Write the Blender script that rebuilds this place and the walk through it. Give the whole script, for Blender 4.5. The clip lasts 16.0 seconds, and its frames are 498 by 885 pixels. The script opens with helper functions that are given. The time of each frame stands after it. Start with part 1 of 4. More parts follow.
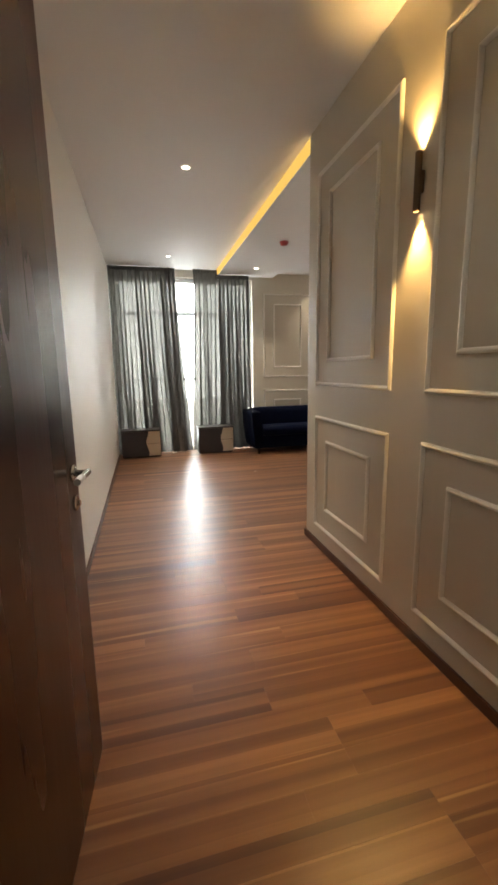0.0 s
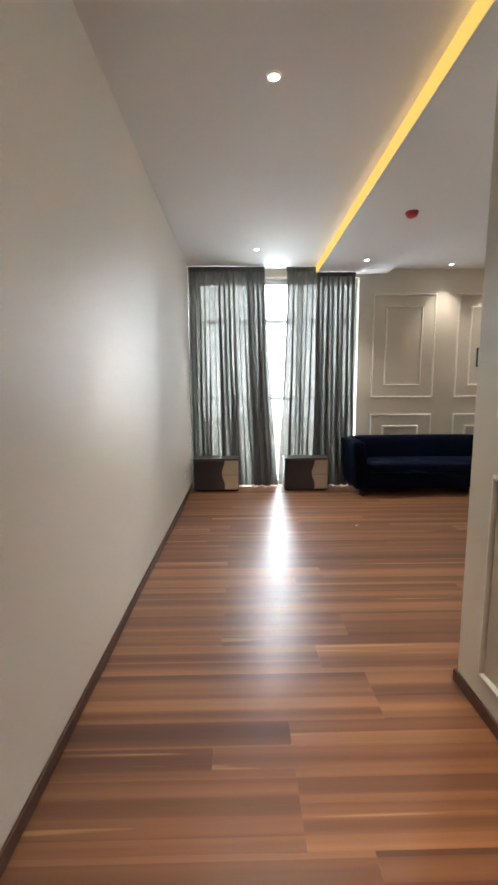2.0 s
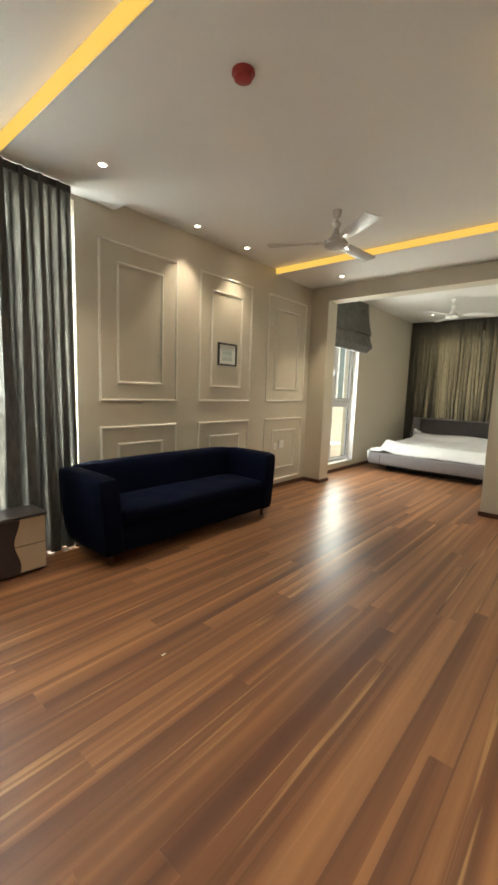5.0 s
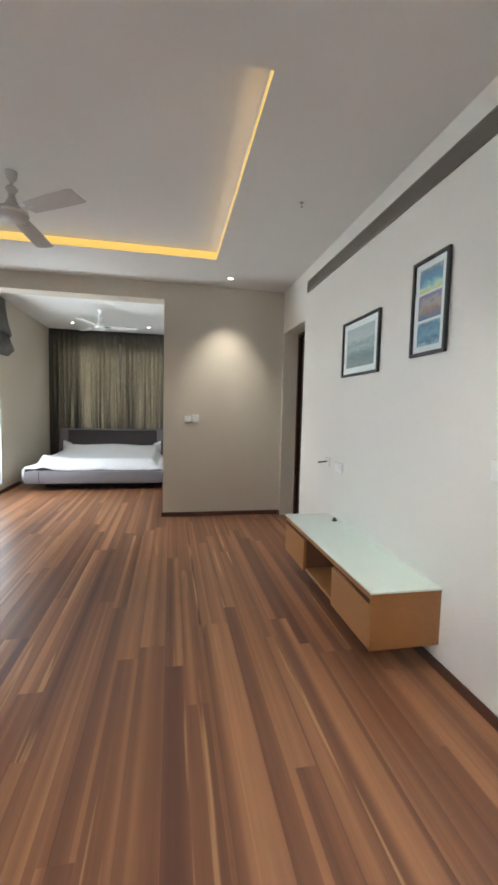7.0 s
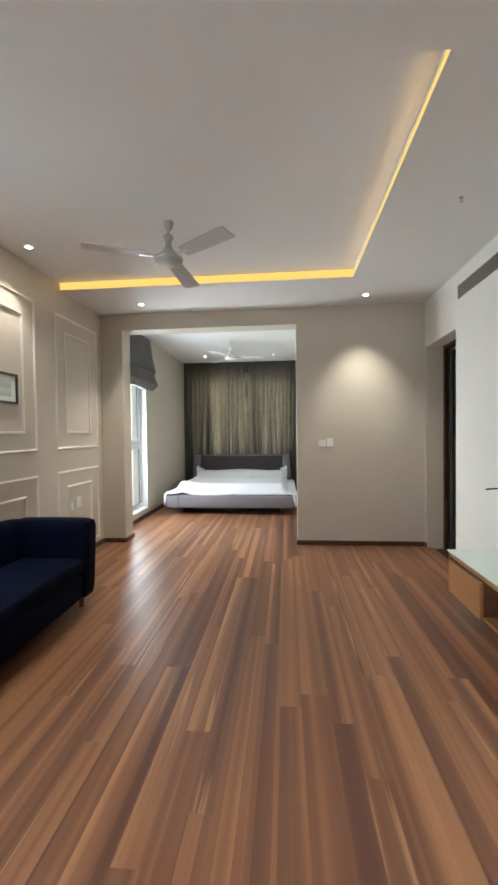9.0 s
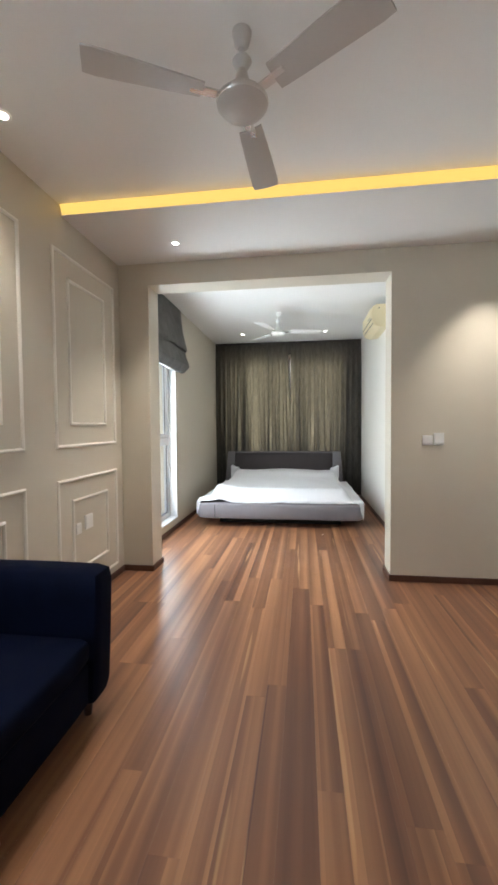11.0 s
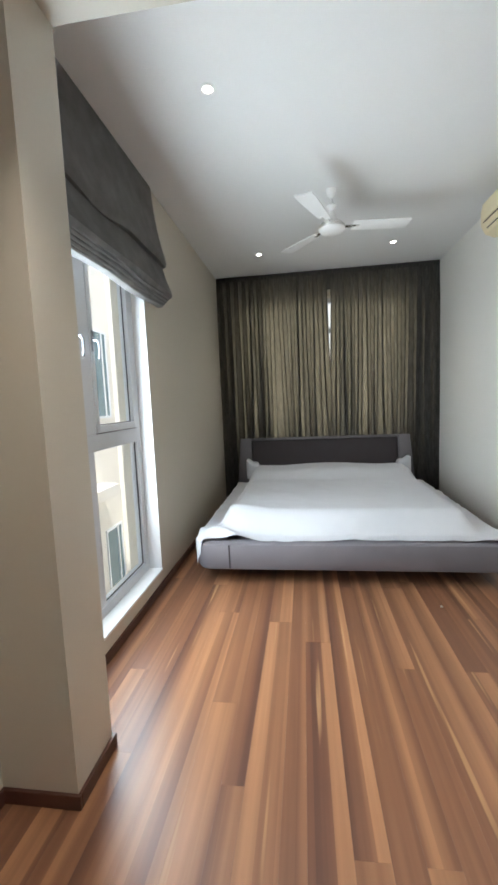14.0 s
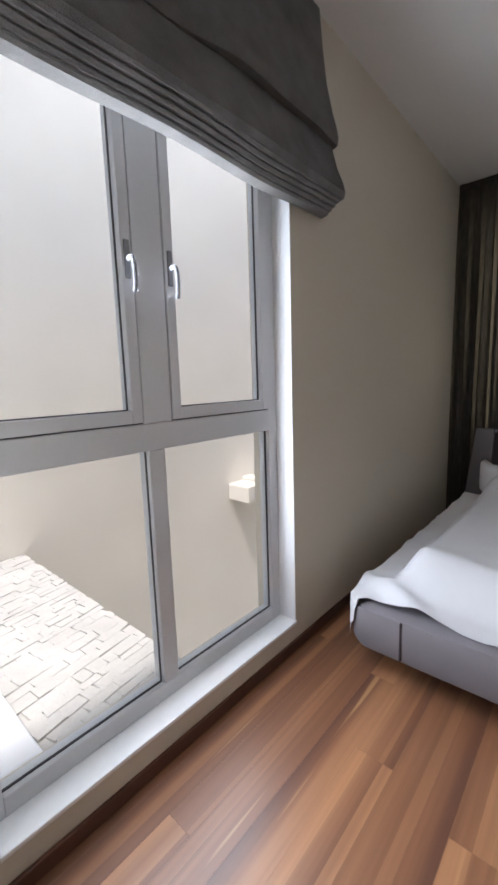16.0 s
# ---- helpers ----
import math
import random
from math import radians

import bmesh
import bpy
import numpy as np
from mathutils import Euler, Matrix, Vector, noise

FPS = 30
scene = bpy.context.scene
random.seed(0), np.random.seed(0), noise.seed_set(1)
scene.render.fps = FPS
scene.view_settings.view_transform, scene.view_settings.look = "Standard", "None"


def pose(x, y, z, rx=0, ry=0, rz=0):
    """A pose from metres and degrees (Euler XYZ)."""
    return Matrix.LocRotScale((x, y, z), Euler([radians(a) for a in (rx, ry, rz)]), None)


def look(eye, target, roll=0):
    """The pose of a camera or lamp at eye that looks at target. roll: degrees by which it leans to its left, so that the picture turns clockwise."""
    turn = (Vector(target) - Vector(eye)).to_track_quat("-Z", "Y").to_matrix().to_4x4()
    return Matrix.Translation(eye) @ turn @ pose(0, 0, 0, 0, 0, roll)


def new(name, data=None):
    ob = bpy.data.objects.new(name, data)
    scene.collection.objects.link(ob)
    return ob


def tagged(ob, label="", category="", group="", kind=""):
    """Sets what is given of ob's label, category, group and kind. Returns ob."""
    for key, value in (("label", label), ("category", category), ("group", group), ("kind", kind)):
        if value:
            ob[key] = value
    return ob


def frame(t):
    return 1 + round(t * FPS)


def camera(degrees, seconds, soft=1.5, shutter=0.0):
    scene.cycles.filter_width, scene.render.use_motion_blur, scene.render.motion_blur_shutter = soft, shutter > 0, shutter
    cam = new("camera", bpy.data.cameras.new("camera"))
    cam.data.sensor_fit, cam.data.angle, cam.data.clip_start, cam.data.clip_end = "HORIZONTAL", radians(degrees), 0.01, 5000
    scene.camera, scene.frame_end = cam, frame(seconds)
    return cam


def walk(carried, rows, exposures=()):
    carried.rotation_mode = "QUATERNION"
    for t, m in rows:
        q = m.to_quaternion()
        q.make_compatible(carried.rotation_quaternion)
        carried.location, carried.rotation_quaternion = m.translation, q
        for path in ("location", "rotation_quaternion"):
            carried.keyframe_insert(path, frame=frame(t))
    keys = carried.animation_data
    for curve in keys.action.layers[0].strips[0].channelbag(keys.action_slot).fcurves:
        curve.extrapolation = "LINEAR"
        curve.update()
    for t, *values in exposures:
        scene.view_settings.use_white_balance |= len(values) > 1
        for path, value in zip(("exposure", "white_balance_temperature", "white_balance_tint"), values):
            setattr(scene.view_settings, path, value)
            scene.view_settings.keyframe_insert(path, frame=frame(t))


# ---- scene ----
cam = camera(63.4, 16.0, soft=2.9)
PATH = [
    (0, (0.255, 0.532, 1.355), (0.741, 2.44, 1.002), -0.9),
    (0.5, (0.411, 0.778, 1.39), (0.699, 2.738, 1.119), -0.2),
    (1, (0.451, 1.072, 1.364), (0.588, 3.046, 1.073), 0.2),
    (1.5, (0.443, 1.429, 1.369), (0.503, 3.407, 1.083), 0.0),
    (2, (0.495, 1.791, 1.35), (0.533, 3.774, 1.091), -0.3),
    (2.5, (0.443, 2.164, 1.345), (0.594, 4.144, 1.105), -0.1),
    (3, (0.416, 2.583, 1.424), (0.706, 4.544, 1.157), 0.4),
    (3.2, (0.412, 2.756, 1.427), (0.776, 4.705, 1.167), 0.5),
    (5.3, (0.45, 4.279, 1.369), (2.123, 5.348, 1.126), 1.9),
    (5.5, (0.498, 4.4, 1.366), (2.263, 5.311, 1.136), 1.7),
    (6, (0.59, 4.637, 1.367), (2.519, 5.117, 1.147), 1.7),
    (6.5, (0.685, 4.812, 1.378), (2.674, 4.807, 1.165), 1.6),
    (7, (0.593, 4.917, 1.373), (2.55, 4.535, 1.215), 1.4),
    (7.5, (0.462, 4.992, 1.405), (2.39, 4.462, 1.338), 0.4),
    (8, (0.492, 5.016, 1.406), (2.46, 4.658, 1.397), -0.9),
    (8.5, (0.627, 5.035, 1.396), (2.626, 4.989, 1.381), -1.2),
    (9, (0.772, 5.147, 1.379), (2.763, 5.328, 1.333), -0.7),
    (9.5, (0.971, 5.36, 1.393), (2.957, 5.596, 1.353), -0.7),
    (10, (1.266, 5.516, 1.373), (3.251, 5.753, 1.328), -0.8),
    (10.2, (1.421, 5.555, 1.37), (3.405, 5.804, 1.32), -0.7),
    (12.3, (3.161, 6.113, 1.396), (5.14, 6.344, 1.223), -0.0),
    (12.5, (3.314, 6.142, 1.401), (5.291, 6.366, 1.198), -0.0),
    (13, (3.758, 6.25, 1.394), (5.728, 6.514, 1.178), -0.8),
    (13.5, (4.172, 6.356, 1.38), (6.145, 6.604, 1.166), -1.8),
    (14, (4.572, 6.381, 1.389), (6.543, 6.656, 1.187), -2.5),
    (14.5, (4.975, 6.35, 1.395), (6.917, 6.786, 1.194), -2.5),
    (15, (5.348, 6.346, 1.378), (7.207, 7.052, 1.162), -2.1),
    (15.5, (5.651, 6.357, 1.351), (7.335, 7.403, 1.087), -1.8),
    (16, (5.846, 6.381, 1.371), (7.326, 7.693, 1.073), -1.8),
]
# stops by which the camera brightens
EXPOSURES = [(0, 0.98, 7400, 11), (0.5, 1.1, 6500, 9), (1, 1.12, 6300, 9), (2, 1.15, 6600, 9), (3, 1.0, 6800, 9), (5.5, 1.05, 8000, 4), (6, 1.1, 6900, 7), (6.5, 1.12, 6300, 9), (8, 1.0, 6400, 9), (9, 1.25, 6300, 8),
             (10, 1.35, 6400, 10), (12.5, 1.06, 6200, 8), (13, 0.98, 6200, 9), (14, 0.86, 6200, 9), (14.5, 0.68, 6250, 9), (15, 0.5, 6250, 11), (15.5, 0.35, 6200, 13), (16, 0.3, 6300, 18)]
walk(cam, [(t, look(eye, target, roll)) for t, eye, target, roll in PATH], EXPOSURES)

# ---- world, sun and large lights ----
world = bpy.data.worlds.new("sky")
scene.world = world
world.use_nodes = True
wn, wl = world.node_tree.nodes, world.node_tree.links
sky = wn.new("ShaderNodeTexSky")
sky.sky_type = "NISHITA"
sky.sun_disc = False
sky.sun_elevation, sky.sun_rotation = radians(65), radians(252)
wl.new(sky.outputs[0], wn["Background"].inputs[0])
wn["Background"].inputs[1].default_value = 0.15


def lamp(name, kind, energy, colour, m, **more):
    data = bpy.data.lights.new(name, kind)
    data.energy, data.color = energy, colour
    for key, value in more.items():
        if key == "size":
            data.size = value
        elif key == "size_y":
            data.shape, data.size_y = "RECTANGLE", value
        elif key == "radius":
            data.shadow_soft_size = value
        elif key == "cone":
            data.spot_size = radians(value)
        elif key == "blend":
            data.spot_blend = value
        elif key == "angle":
            data.angle = radians(value)
    ob = new(name, data)
    ob.matrix_world = m
    return ob


WARM, COOL, AMBER = (1.0, 0.92, 0.82), (0.76, 0.88, 1.0), (1.0, 0.62, 0.22)
lamp("sun", "SUN", 3.1, (1.0, 0.95, 0.88), look((-4, -1.3, 9), (0, 0, 0)), angle=5)
# daylight in the three window openings
lamp("front_window_daylight", "AREA", 88, COOL, look((1.0, 7.60, 1.35), (1.0, 0, 1.2)), size=2.0, size_y=2.3)
lamp("side_window_daylight", "AREA", 40, (0.84, 0.94, 1.0), look((6.74, 7.575, 1.35), (6.74, 0, 1.25)), size=0.95, size_y=1.6)
lamp("bed_window_daylight", "AREA", 26, (1.0, 0.96, 0.82), look((10.19, 6.1, 1.75), (0, 6.1, 1.75)), size=2.1, size_y=1.7)

# ---- materials ----


def srgb(r, g, b):
    return tuple(((c / 255) / 12.92 if c <= 10 else ((c / 255 + 0.055) / 1.055) ** 2.4) for c in (r, g, b)) + (1.0,)


def lin(r, g, b):
    return (r, g, b, 1.0)


def nodes_of(name):
    m = bpy.data.materials.new(name)
    m.use_nodes = True
    return m, m.node_tree.nodes, m.node_tree.links, m.node_tree.nodes["Principled BSDF"]


def surface(name, colour, rough=0.5, metal=0.0, vary=0.08, scale=3.0, grain=60.0, bump=0.05, stretch=(1, 1, 1), sheen=0.0, gloss=0.5, rough_vary=0.08):
    """Colour with a broad and a fine variation, uneven gloss and a fine relief, in metres."""
    m, n, l, p = nodes_of(name)
    geo = n.new("ShaderNodeNewGeometry")
    mapping = n.new("ShaderNodeMapping")
    mapping.inputs["Scale"].default_value = stretch
    l.new(geo.outputs["Position"], mapping.inputs[0])
    broad, fine = n.new("ShaderNodeTexNoise"), n.new("ShaderNodeTexNoise")
    broad.inputs["Scale"].default_value, fine.inputs["Scale"].default_value = scale, grain
    broad.inputs["Detail"].default_value, fine.inputs["Detail"].default_value = 4, 3
    for t in (broad, fine):
        l.new(mapping.outputs[0], t.inputs["Vector"])
    add = n.new("ShaderNodeMath")
    add.operation = "MULTIPLY_ADD"
    l.new(fine.outputs[0], add.inputs[0])
    add.inputs[1].default_value = 0.5
    l.new(broad.outputs[0], add.inputs[2])
    ramp = n.new("ShaderNodeMapRange")
    ramp.inputs[1].default_value, ramp.inputs[2].default_value = 0.45, 1.05
    ramp.inputs[3].default_value, ramp.inputs[4].default_value = 1 - vary, 1 + vary
    l.new(add.outputs[0], ramp.inputs[0])
    mul = n.new("ShaderNodeVectorMath")
    mul.operation = "SCALE"
    mul.inputs[0].default_value = colour[:3]
    l.new(ramp.outputs[0], mul.inputs["Scale"])
    l.new(mul.outputs[0], p.inputs["Base Color"])
    rr = n.new("ShaderNodeMapRange")
    rr.inputs[1].default_value, rr.inputs[2].default_value = 0.3, 0.7
    rr.inputs[3].default_value, rr.inputs[4].default_value = max(0.02, rough - rough_vary), min(1, rough + rough_vary)
    l.new(broad.outputs[0], rr.inputs[0])
    l.new(rr.outputs[0], p.inputs["Roughness"])
    p.inputs["Metallic"].default_value = metal
    p.inputs["Sheen Weight"].default_value = sheen
    p.inputs["Specular IOR Level"].default_value = gloss
    if bump:
        b = n.new("ShaderNodeBump")
        b.inputs["Strength"].default_value, b.inputs["Distance"].default_value = bump, 0.01
        l.new(fine.outputs[0], b.inputs["Height"])
        l.new(b.outputs[0], p.inputs["Normal"])
    return m


def glowing(name, colour, strength):
    m, n, l, p = nodes_of(name)
    p.inputs["Base Color"].default_value = (*(0.15 * c for c in colour[:3]), 1)
    p.inputs["Emission Color"].default_value = (*colour[:3], 1)
    p.inputs["Emission Strength"].default_value = strength
    return m


def wood_planks(name):
    """Red-brown laminate boards: each board its own tone, long grain and pale streaks."""
    m, n, l, p = nodes_of(name)
    geo, info = n.new("ShaderNodeNewGeometry"), n.new("ShaderNodeObjectInfo")
    offs = n.new("ShaderNodeMath")
    offs.operation = "MULTIPLY"
    l.new(info.outputs["Random"], offs.inputs[0])
    offs.inputs[1].default_value = 37.0
    comb = n.new("ShaderNodeCombineXYZ")
    l.new(offs.outputs[0], comb.inputs[0])
    l.new(offs.outputs[0], comb.inputs[2])
    add = n.new("ShaderNodeVectorMath")
    l.new(geo.outputs["Position"], add.inputs[0])
    l.new(comb.outputs[0], add.inputs[1])

    def grain(scale, stretch, detail, distort=0.0):
        mp = n.new("ShaderNodeMapping")
        mp.inputs["Scale"].default_value = stretch
        l.new(add.outputs[0], mp.inputs[0])
        t = n.new("ShaderNodeTexNoise")
        t.inputs["Scale"].default_value, t.inputs["Detail"].default_value, t.inputs["Distortion"].default_value = scale, detail, distort
        l.new(mp.outputs[0], t.inputs["Vector"])
        return t
    bands, fibres, streaks = grain(13, (0.009, 1, 1), 1.3, 0.04), grain(70, (0.03, 1, 1), 3), grain(20, (0.03, 1, 1), 2, 0.15)
    tone = n.new("ShaderNodeValToRGB")
    e = tone.color_ramp.elements
    e[0].position, e[0].color = 0.0, lin(0.096, 0.039, 0.026)
    e[1].position, e[1].color = 1.0, lin(0.367, 0.178, 0.087)
    mid = tone.color_ramp.elements.new(0.5)
    mid.color = lin(0.192, 0.084, 0.043)
    mix = n.new("ShaderNodeMath")
    mix.operation = "MULTIPLY_ADD"
    l.new(info.outputs["Random"], mix.inputs[0])
    mix.inputs[1].default_value = 0.34
    part2 = n.new("ShaderNodeMath")
    part2.operation = "MULTIPLY_ADD"
    l.new(bands.outputs[0], part2.inputs[0])
    part2.inputs[1].default_value, part2.inputs[2].default_value = 1.5, -0.62
    sep = n.new("ShaderNodeSeparateXYZ")
    l.new(geo.outputs["Position"], sep.inputs[0])
    strip = n.new("ShaderNodeMath")
    strip.operation = "MULTIPLY"
    l.new(sep.outputs[1], strip.inputs[0])
    strip.inputs[1].default_value = 1 / 0.062
    whole = n.new("ShaderNodeMath")
    whole.operation = "FLOOR"
    l.new(strip.outputs[0], whole.inputs[0])
    key = n.new("ShaderNodeMath")
    l.new(whole.outputs[0], key.inputs[0])
    l.new(offs.outputs[0], key.inputs[1])
    white = n.new("ShaderNodeTexWhiteNoise")
    white.noise_dimensions = "1D"
    l.new(key.outputs[0], white.inputs["W"])
    part3 = n.new("ShaderNodeMath")
    part3.operation = "MULTIPLY_ADD"
    l.new(white.outputs[0], part3.inputs[0])
    part3.inputs[1].default_value = 0.46
    l.new(part2.outputs[0], part3.inputs[2])
    l.new(part3.outputs[0], mix.inputs[2])
    l.new(mix.outputs[0], tone.inputs[0])
    fine = n.new("ShaderNodeMapRange")
    fine.inputs[1].default_value, fine.inputs[2].default_value, fine.inputs[3].default_value, fine.inputs[4].default_value = 0.3, 0.7, 0.93, 1.07
    l.new(fibres.outputs[0], fine.inputs[0])
    sc = n.new("ShaderNodeVectorMath")
    sc.operation = "SCALE"
    l.new(tone.outputs[0], sc.inputs[0])
    l.new(fine.outputs[0], sc.inputs["Scale"])
    pale = n.new("ShaderNodeMapRange")
    pale.inputs[1].default_value, pale.inputs[2].default_value = 0.66, 0.72
    l.new(streaks.outputs[0], pale.inputs[0])
    half = n.new("ShaderNodeMath")
    half.operation = "MULTIPLY"
    l.new(pale.outputs[0], half.inputs[0])
    half.inputs[1].default_value = 0.42
    mc = n.new("ShaderNodeMix")
    mc.data_type = "RGBA"
    l.new(half.outputs[0], mc.inputs["Factor"])
    l.new(sc.outputs[0], mc.inputs["A"])
    mc.inputs["B"].default_value = lin(0.66, 0.40, 0.19)
    l.new(mc.outputs["Result"], p.inputs["Base Color"])
    worn = n.new("ShaderNodeTexNoise")
    worn.inputs["Scale"].default_value, worn.inputs["Detail"].default_value = 1.3, 5
    l.new(geo.outputs["Position"], worn.inputs["Vector"])
    rr = n.new("ShaderNodeMapRange")
    rr.inputs[1].default_value, rr.inputs[2].default_value, rr.inputs[3].default_value, rr.inputs[4].default_value = 0.15, 0.85, 0.345, 0.375
    l.new(worn.outputs[0], rr.inputs[0])
    l.new(rr.outputs[0], p.inputs["Roughness"])
    b = n.new("ShaderNodeBump")
    b.inputs["Strength"].default_value, b.inputs["Distance"].default_value = 0.06, 0.002
    l.new(fibres.outputs[0], b.inputs["Height"])
    l.new(b.outputs[0], p.inputs["Normal"])
    return m


def curtain_cloth(name, colour, through_colour, see, weave):
    """Thin woven cloth that lets light through; see: how much passes straight."""
    m, n, l, p = nodes_of(name)
    n.remove(p)
    out = n["Material Output"]
    geo = n.new("ShaderNodeNewGeometry")
    mp = n.new("ShaderNodeMapping")
    mp.inputs["Scale"].default_value = (1, 1, 0.15)
    l.new(geo.outputs["Position"], mp.inputs[0])
    t = n.new("ShaderNodeTexNoise")
    t.inputs["Scale"].default_value, t.inputs["Detail"].default_value = weave, 4
    l.new(mp.outputs[0], t.inputs["Vector"])
    mr = n.new("ShaderNodeMapRange")
    mr.inputs[1].default_value, mr.inputs[2].default_value, mr.inputs[3].default_value, mr.inputs[4].default_value = 0.3, 0.7, 0.75, 1.25
    l.new(t.outputs[0], mr.inputs[0])

    def tinted(c):
        v = n.new("ShaderNodeVectorMath")
        v.operation = "SCALE"
        v.inputs[0].default_value = c
        l.new(mr.outputs[0], v.inputs["Scale"])
        return v
    d, tr, cl = n.new("ShaderNodeBsdfDiffuse"), n.new("ShaderNodeBsdfTranslucent"), n.new("ShaderNodeBsdfTransparent")
    l.new(tinted(colour).outputs[0], d.inputs[0])
    l.new(tinted(through_colour).outputs[0], tr.inputs[0])
    m1, m2 = n.new("ShaderNodeMixShader"), n.new("ShaderNodeMixShader")
    m1.inputs[0].default_value, m2.inputs[0].default_value = 0.5, see
    l.new(d.outputs[0], m1.inputs[1])
    l.new(tr.outputs[0], m1.inputs[2])
    l.new(m1.outputs[0], m2.inputs[1])
    l.new(cl.outputs[0], m2.inputs[2])
    l.new(m2.outputs[0], out.inputs[0])
    return m


def clear_glass(name):
    m, n, l, p = nodes_of(name)
    p.inputs["Base Color"].default_value = (0.95, 0.98, 0.97, 1)
    p.inputs["Transmission Weight"].default_value = 1.0
    p.inputs["Roughness"].default_value = 0.0
    p.inputs["IOR"].default_value = 1.05
    return m


WHITE_WALL = surface("white_wall_paint", lin(0.745, 0.72, 0.665), 0.46, vary=0.02, scale=0.7, grain=90, bump=0.02, rough_vary=0.01)
BEIGE_WALL = surface("beige_wall_paint", lin(0.565, 0.515, 0.425), 0.42, vary=0.02, scale=0.7, grain=90, bump=0.02, rough_vary=0.01)
CEILING = surface("ceiling_paint", lin(0.75, 0.74, 0.72), 0.7, vary=0.025, scale=0.8, grain=120, bump=0.02)
TRIM = surface("white_moulding_paint", lin(0.80, 0.77, 0.70), 0.4, vary=0.03, scale=4, grain=80, bump=0.03)
FLOOR = wood_planks("laminate_boards")
SUBFLOOR = surface("screed", lin(0.05, 0.03, 0.02), 0.9)
SKIRT = surface("dark_skirting_wood", lin(0.085, 0.035, 0.022), 0.4, vary=0.25, scale=3, grain=50, stretch=(0.3, 0.3, 1))
DARKWOOD = surface("dark_stained_wood", lin(0.050, 0.013, 0.007), 0.29, vary=0.25, scale=2.5, grain=40, stretch=(1, 1, 0.08), bump=0.05)
STEEL = surface("brushed_steel", lin(0.62, 0.60, 0.57), 0.28, metal=1.0, vary=0.04, grain=120)
BRONZE = surface("bronze_metal", lin(0.16, 0.11, 0.07), 0.4, metal=0.9, vary=0.1)
NIGHTWOOD = surface("charcoal_brown_laminate", lin(0.040, 0.033, 0.036), 0.4, vary=0.2, scale=3, grain=50, stretch=(0.15, 1, 1), bump=0.03)
NAVY = surface("navy_velvet", lin(0.0032, 0.0056, 0.0175), 0.7, vary=0.25, scale=6, grain=220, bump=0.10, gloss=0.04)
FOOT = surface("sofa_foot_wood", lin(0.06, 0.03, 0.02), 0.5)
SHEET = surface("white_cotton", lin(0.57, 0.57, 0.59), 0.85, vary=0.03, scale=5, grain=240, bump=0.06)
GREYCLOTH = surface("grey_upholstery", lin(0.165, 0.152, 0.163), 0.85, vary=0.1, scale=6, grain=260, bump=0.15)
TAUPE = surface("taupe_upholstery", lin(0.034, 0.026, 0.027), 0.8, vary=0.12, scale=6, grain=260, bump=0.15)
BLINDCLOTH = surface("grey_blind_cloth", lin(0.235, 0.226, 0.215), 0.8, vary=0.28, scale=9, grain=240, bump=0.25)
PLASTIC = surface("white_plastic", lin(0.80, 0.79, 0.76), 0.35, vary=0.02, bump=0)
CREAM = surface("yellowed_plastic", lin(0.74, 0.64, 0.42), 0.4, vary=0.04, scale=4, bump=0)
HANDLEGREY = surface("grey_handle_paint", lin(0.20, 0.205, 0.22), 0.5, vary=0.03, bump=0.01)
PVC = surface("white_window_frame", lin(0.80, 0.81, 0.82), 0.35, vary=0.03, scale=4, bump=0.01)
RUBBER = surface("black_gasket", lin(0.05, 0.05, 0.055), 0.6, bump=0)
FRAMEPAINT = surface("grey_white_frame_paint", lin(0.59, 0.605, 0.63), 0.42, vary=0.04, scale=4, bump=0.01)
TEAL = surface("blue_green_window_glass", lin(0.16, 0.23, 0.25), 0.12, vary=0.1, bump=0)
GREYDOOR = surface("dark_grey_lacquer", lin(0.055, 0.058, 0.062), 0.16, vary=0.1, bump=0)
POST = surface("brown_grey_upholstery", lin(0.125, 0.115, 0.120), 0.8, vary=0.12, scale=6, grain=260, bump=0.15)
OAK = surface("orange_oak_veneer", lin(0.31, 0.135, 0.042), 0.42, vary=0.14, scale=4, grain=60, stretch=(0.12, 1, 1), bump=0.04)
# the oak again, darkened for the shade inside the open niche
OAK_SHADED = surface("niche_shaded_oak", lin(0.12, 0.05, 0.026), 0.5, vary=0.14, scale=4, grain=60, stretch=(0.12, 1, 1))
TOPGLASS = surface("pale_green_glass_top", lin(0.72, 0.83, 0.76), 0.06, vary=0.01, bump=0, rough_vary=0.02)
BEIGELAM = surface("beige_laminate", lin(0.52, 0.42, 0.31), 0.45, vary=0.06, scale=3, grain=60)
BLACKFRAME = surface("black_frame_wood", lin(0.018, 0.017, 0.017), 0.35, vary=0.15, bump=0.02)
MAT = surface("white_picture_mount", lin(0.75, 0.75, 0.73), 0.8, vary=0.02, bump=0)
RED = surface("red_plastic", lin(0.36, 0.03, 0.03), 0.4, vary=0.05, bump=0)
GRILLE = surface("grey_brown_grille", lin(0.20, 0.175, 0.15), 0.5, vary=0.06, bump=0)
# near-black that puts the shade of gaps and recesses into the colour
RECESS_SHADE = surface("painted_recess_shade", lin(0.02, 0.018, 0.016), 0.8, bump=0)
FANPAINT = surface("fan_paint", lin(0.46, 0.43, 0.40), 0.35, vary=0.03, bump=0)
RENDER = surface("cream_render", lin(0.82, 0.77, 0.685), 0.9, vary=0.08, scale=0.8, grain=30, bump=0.2)
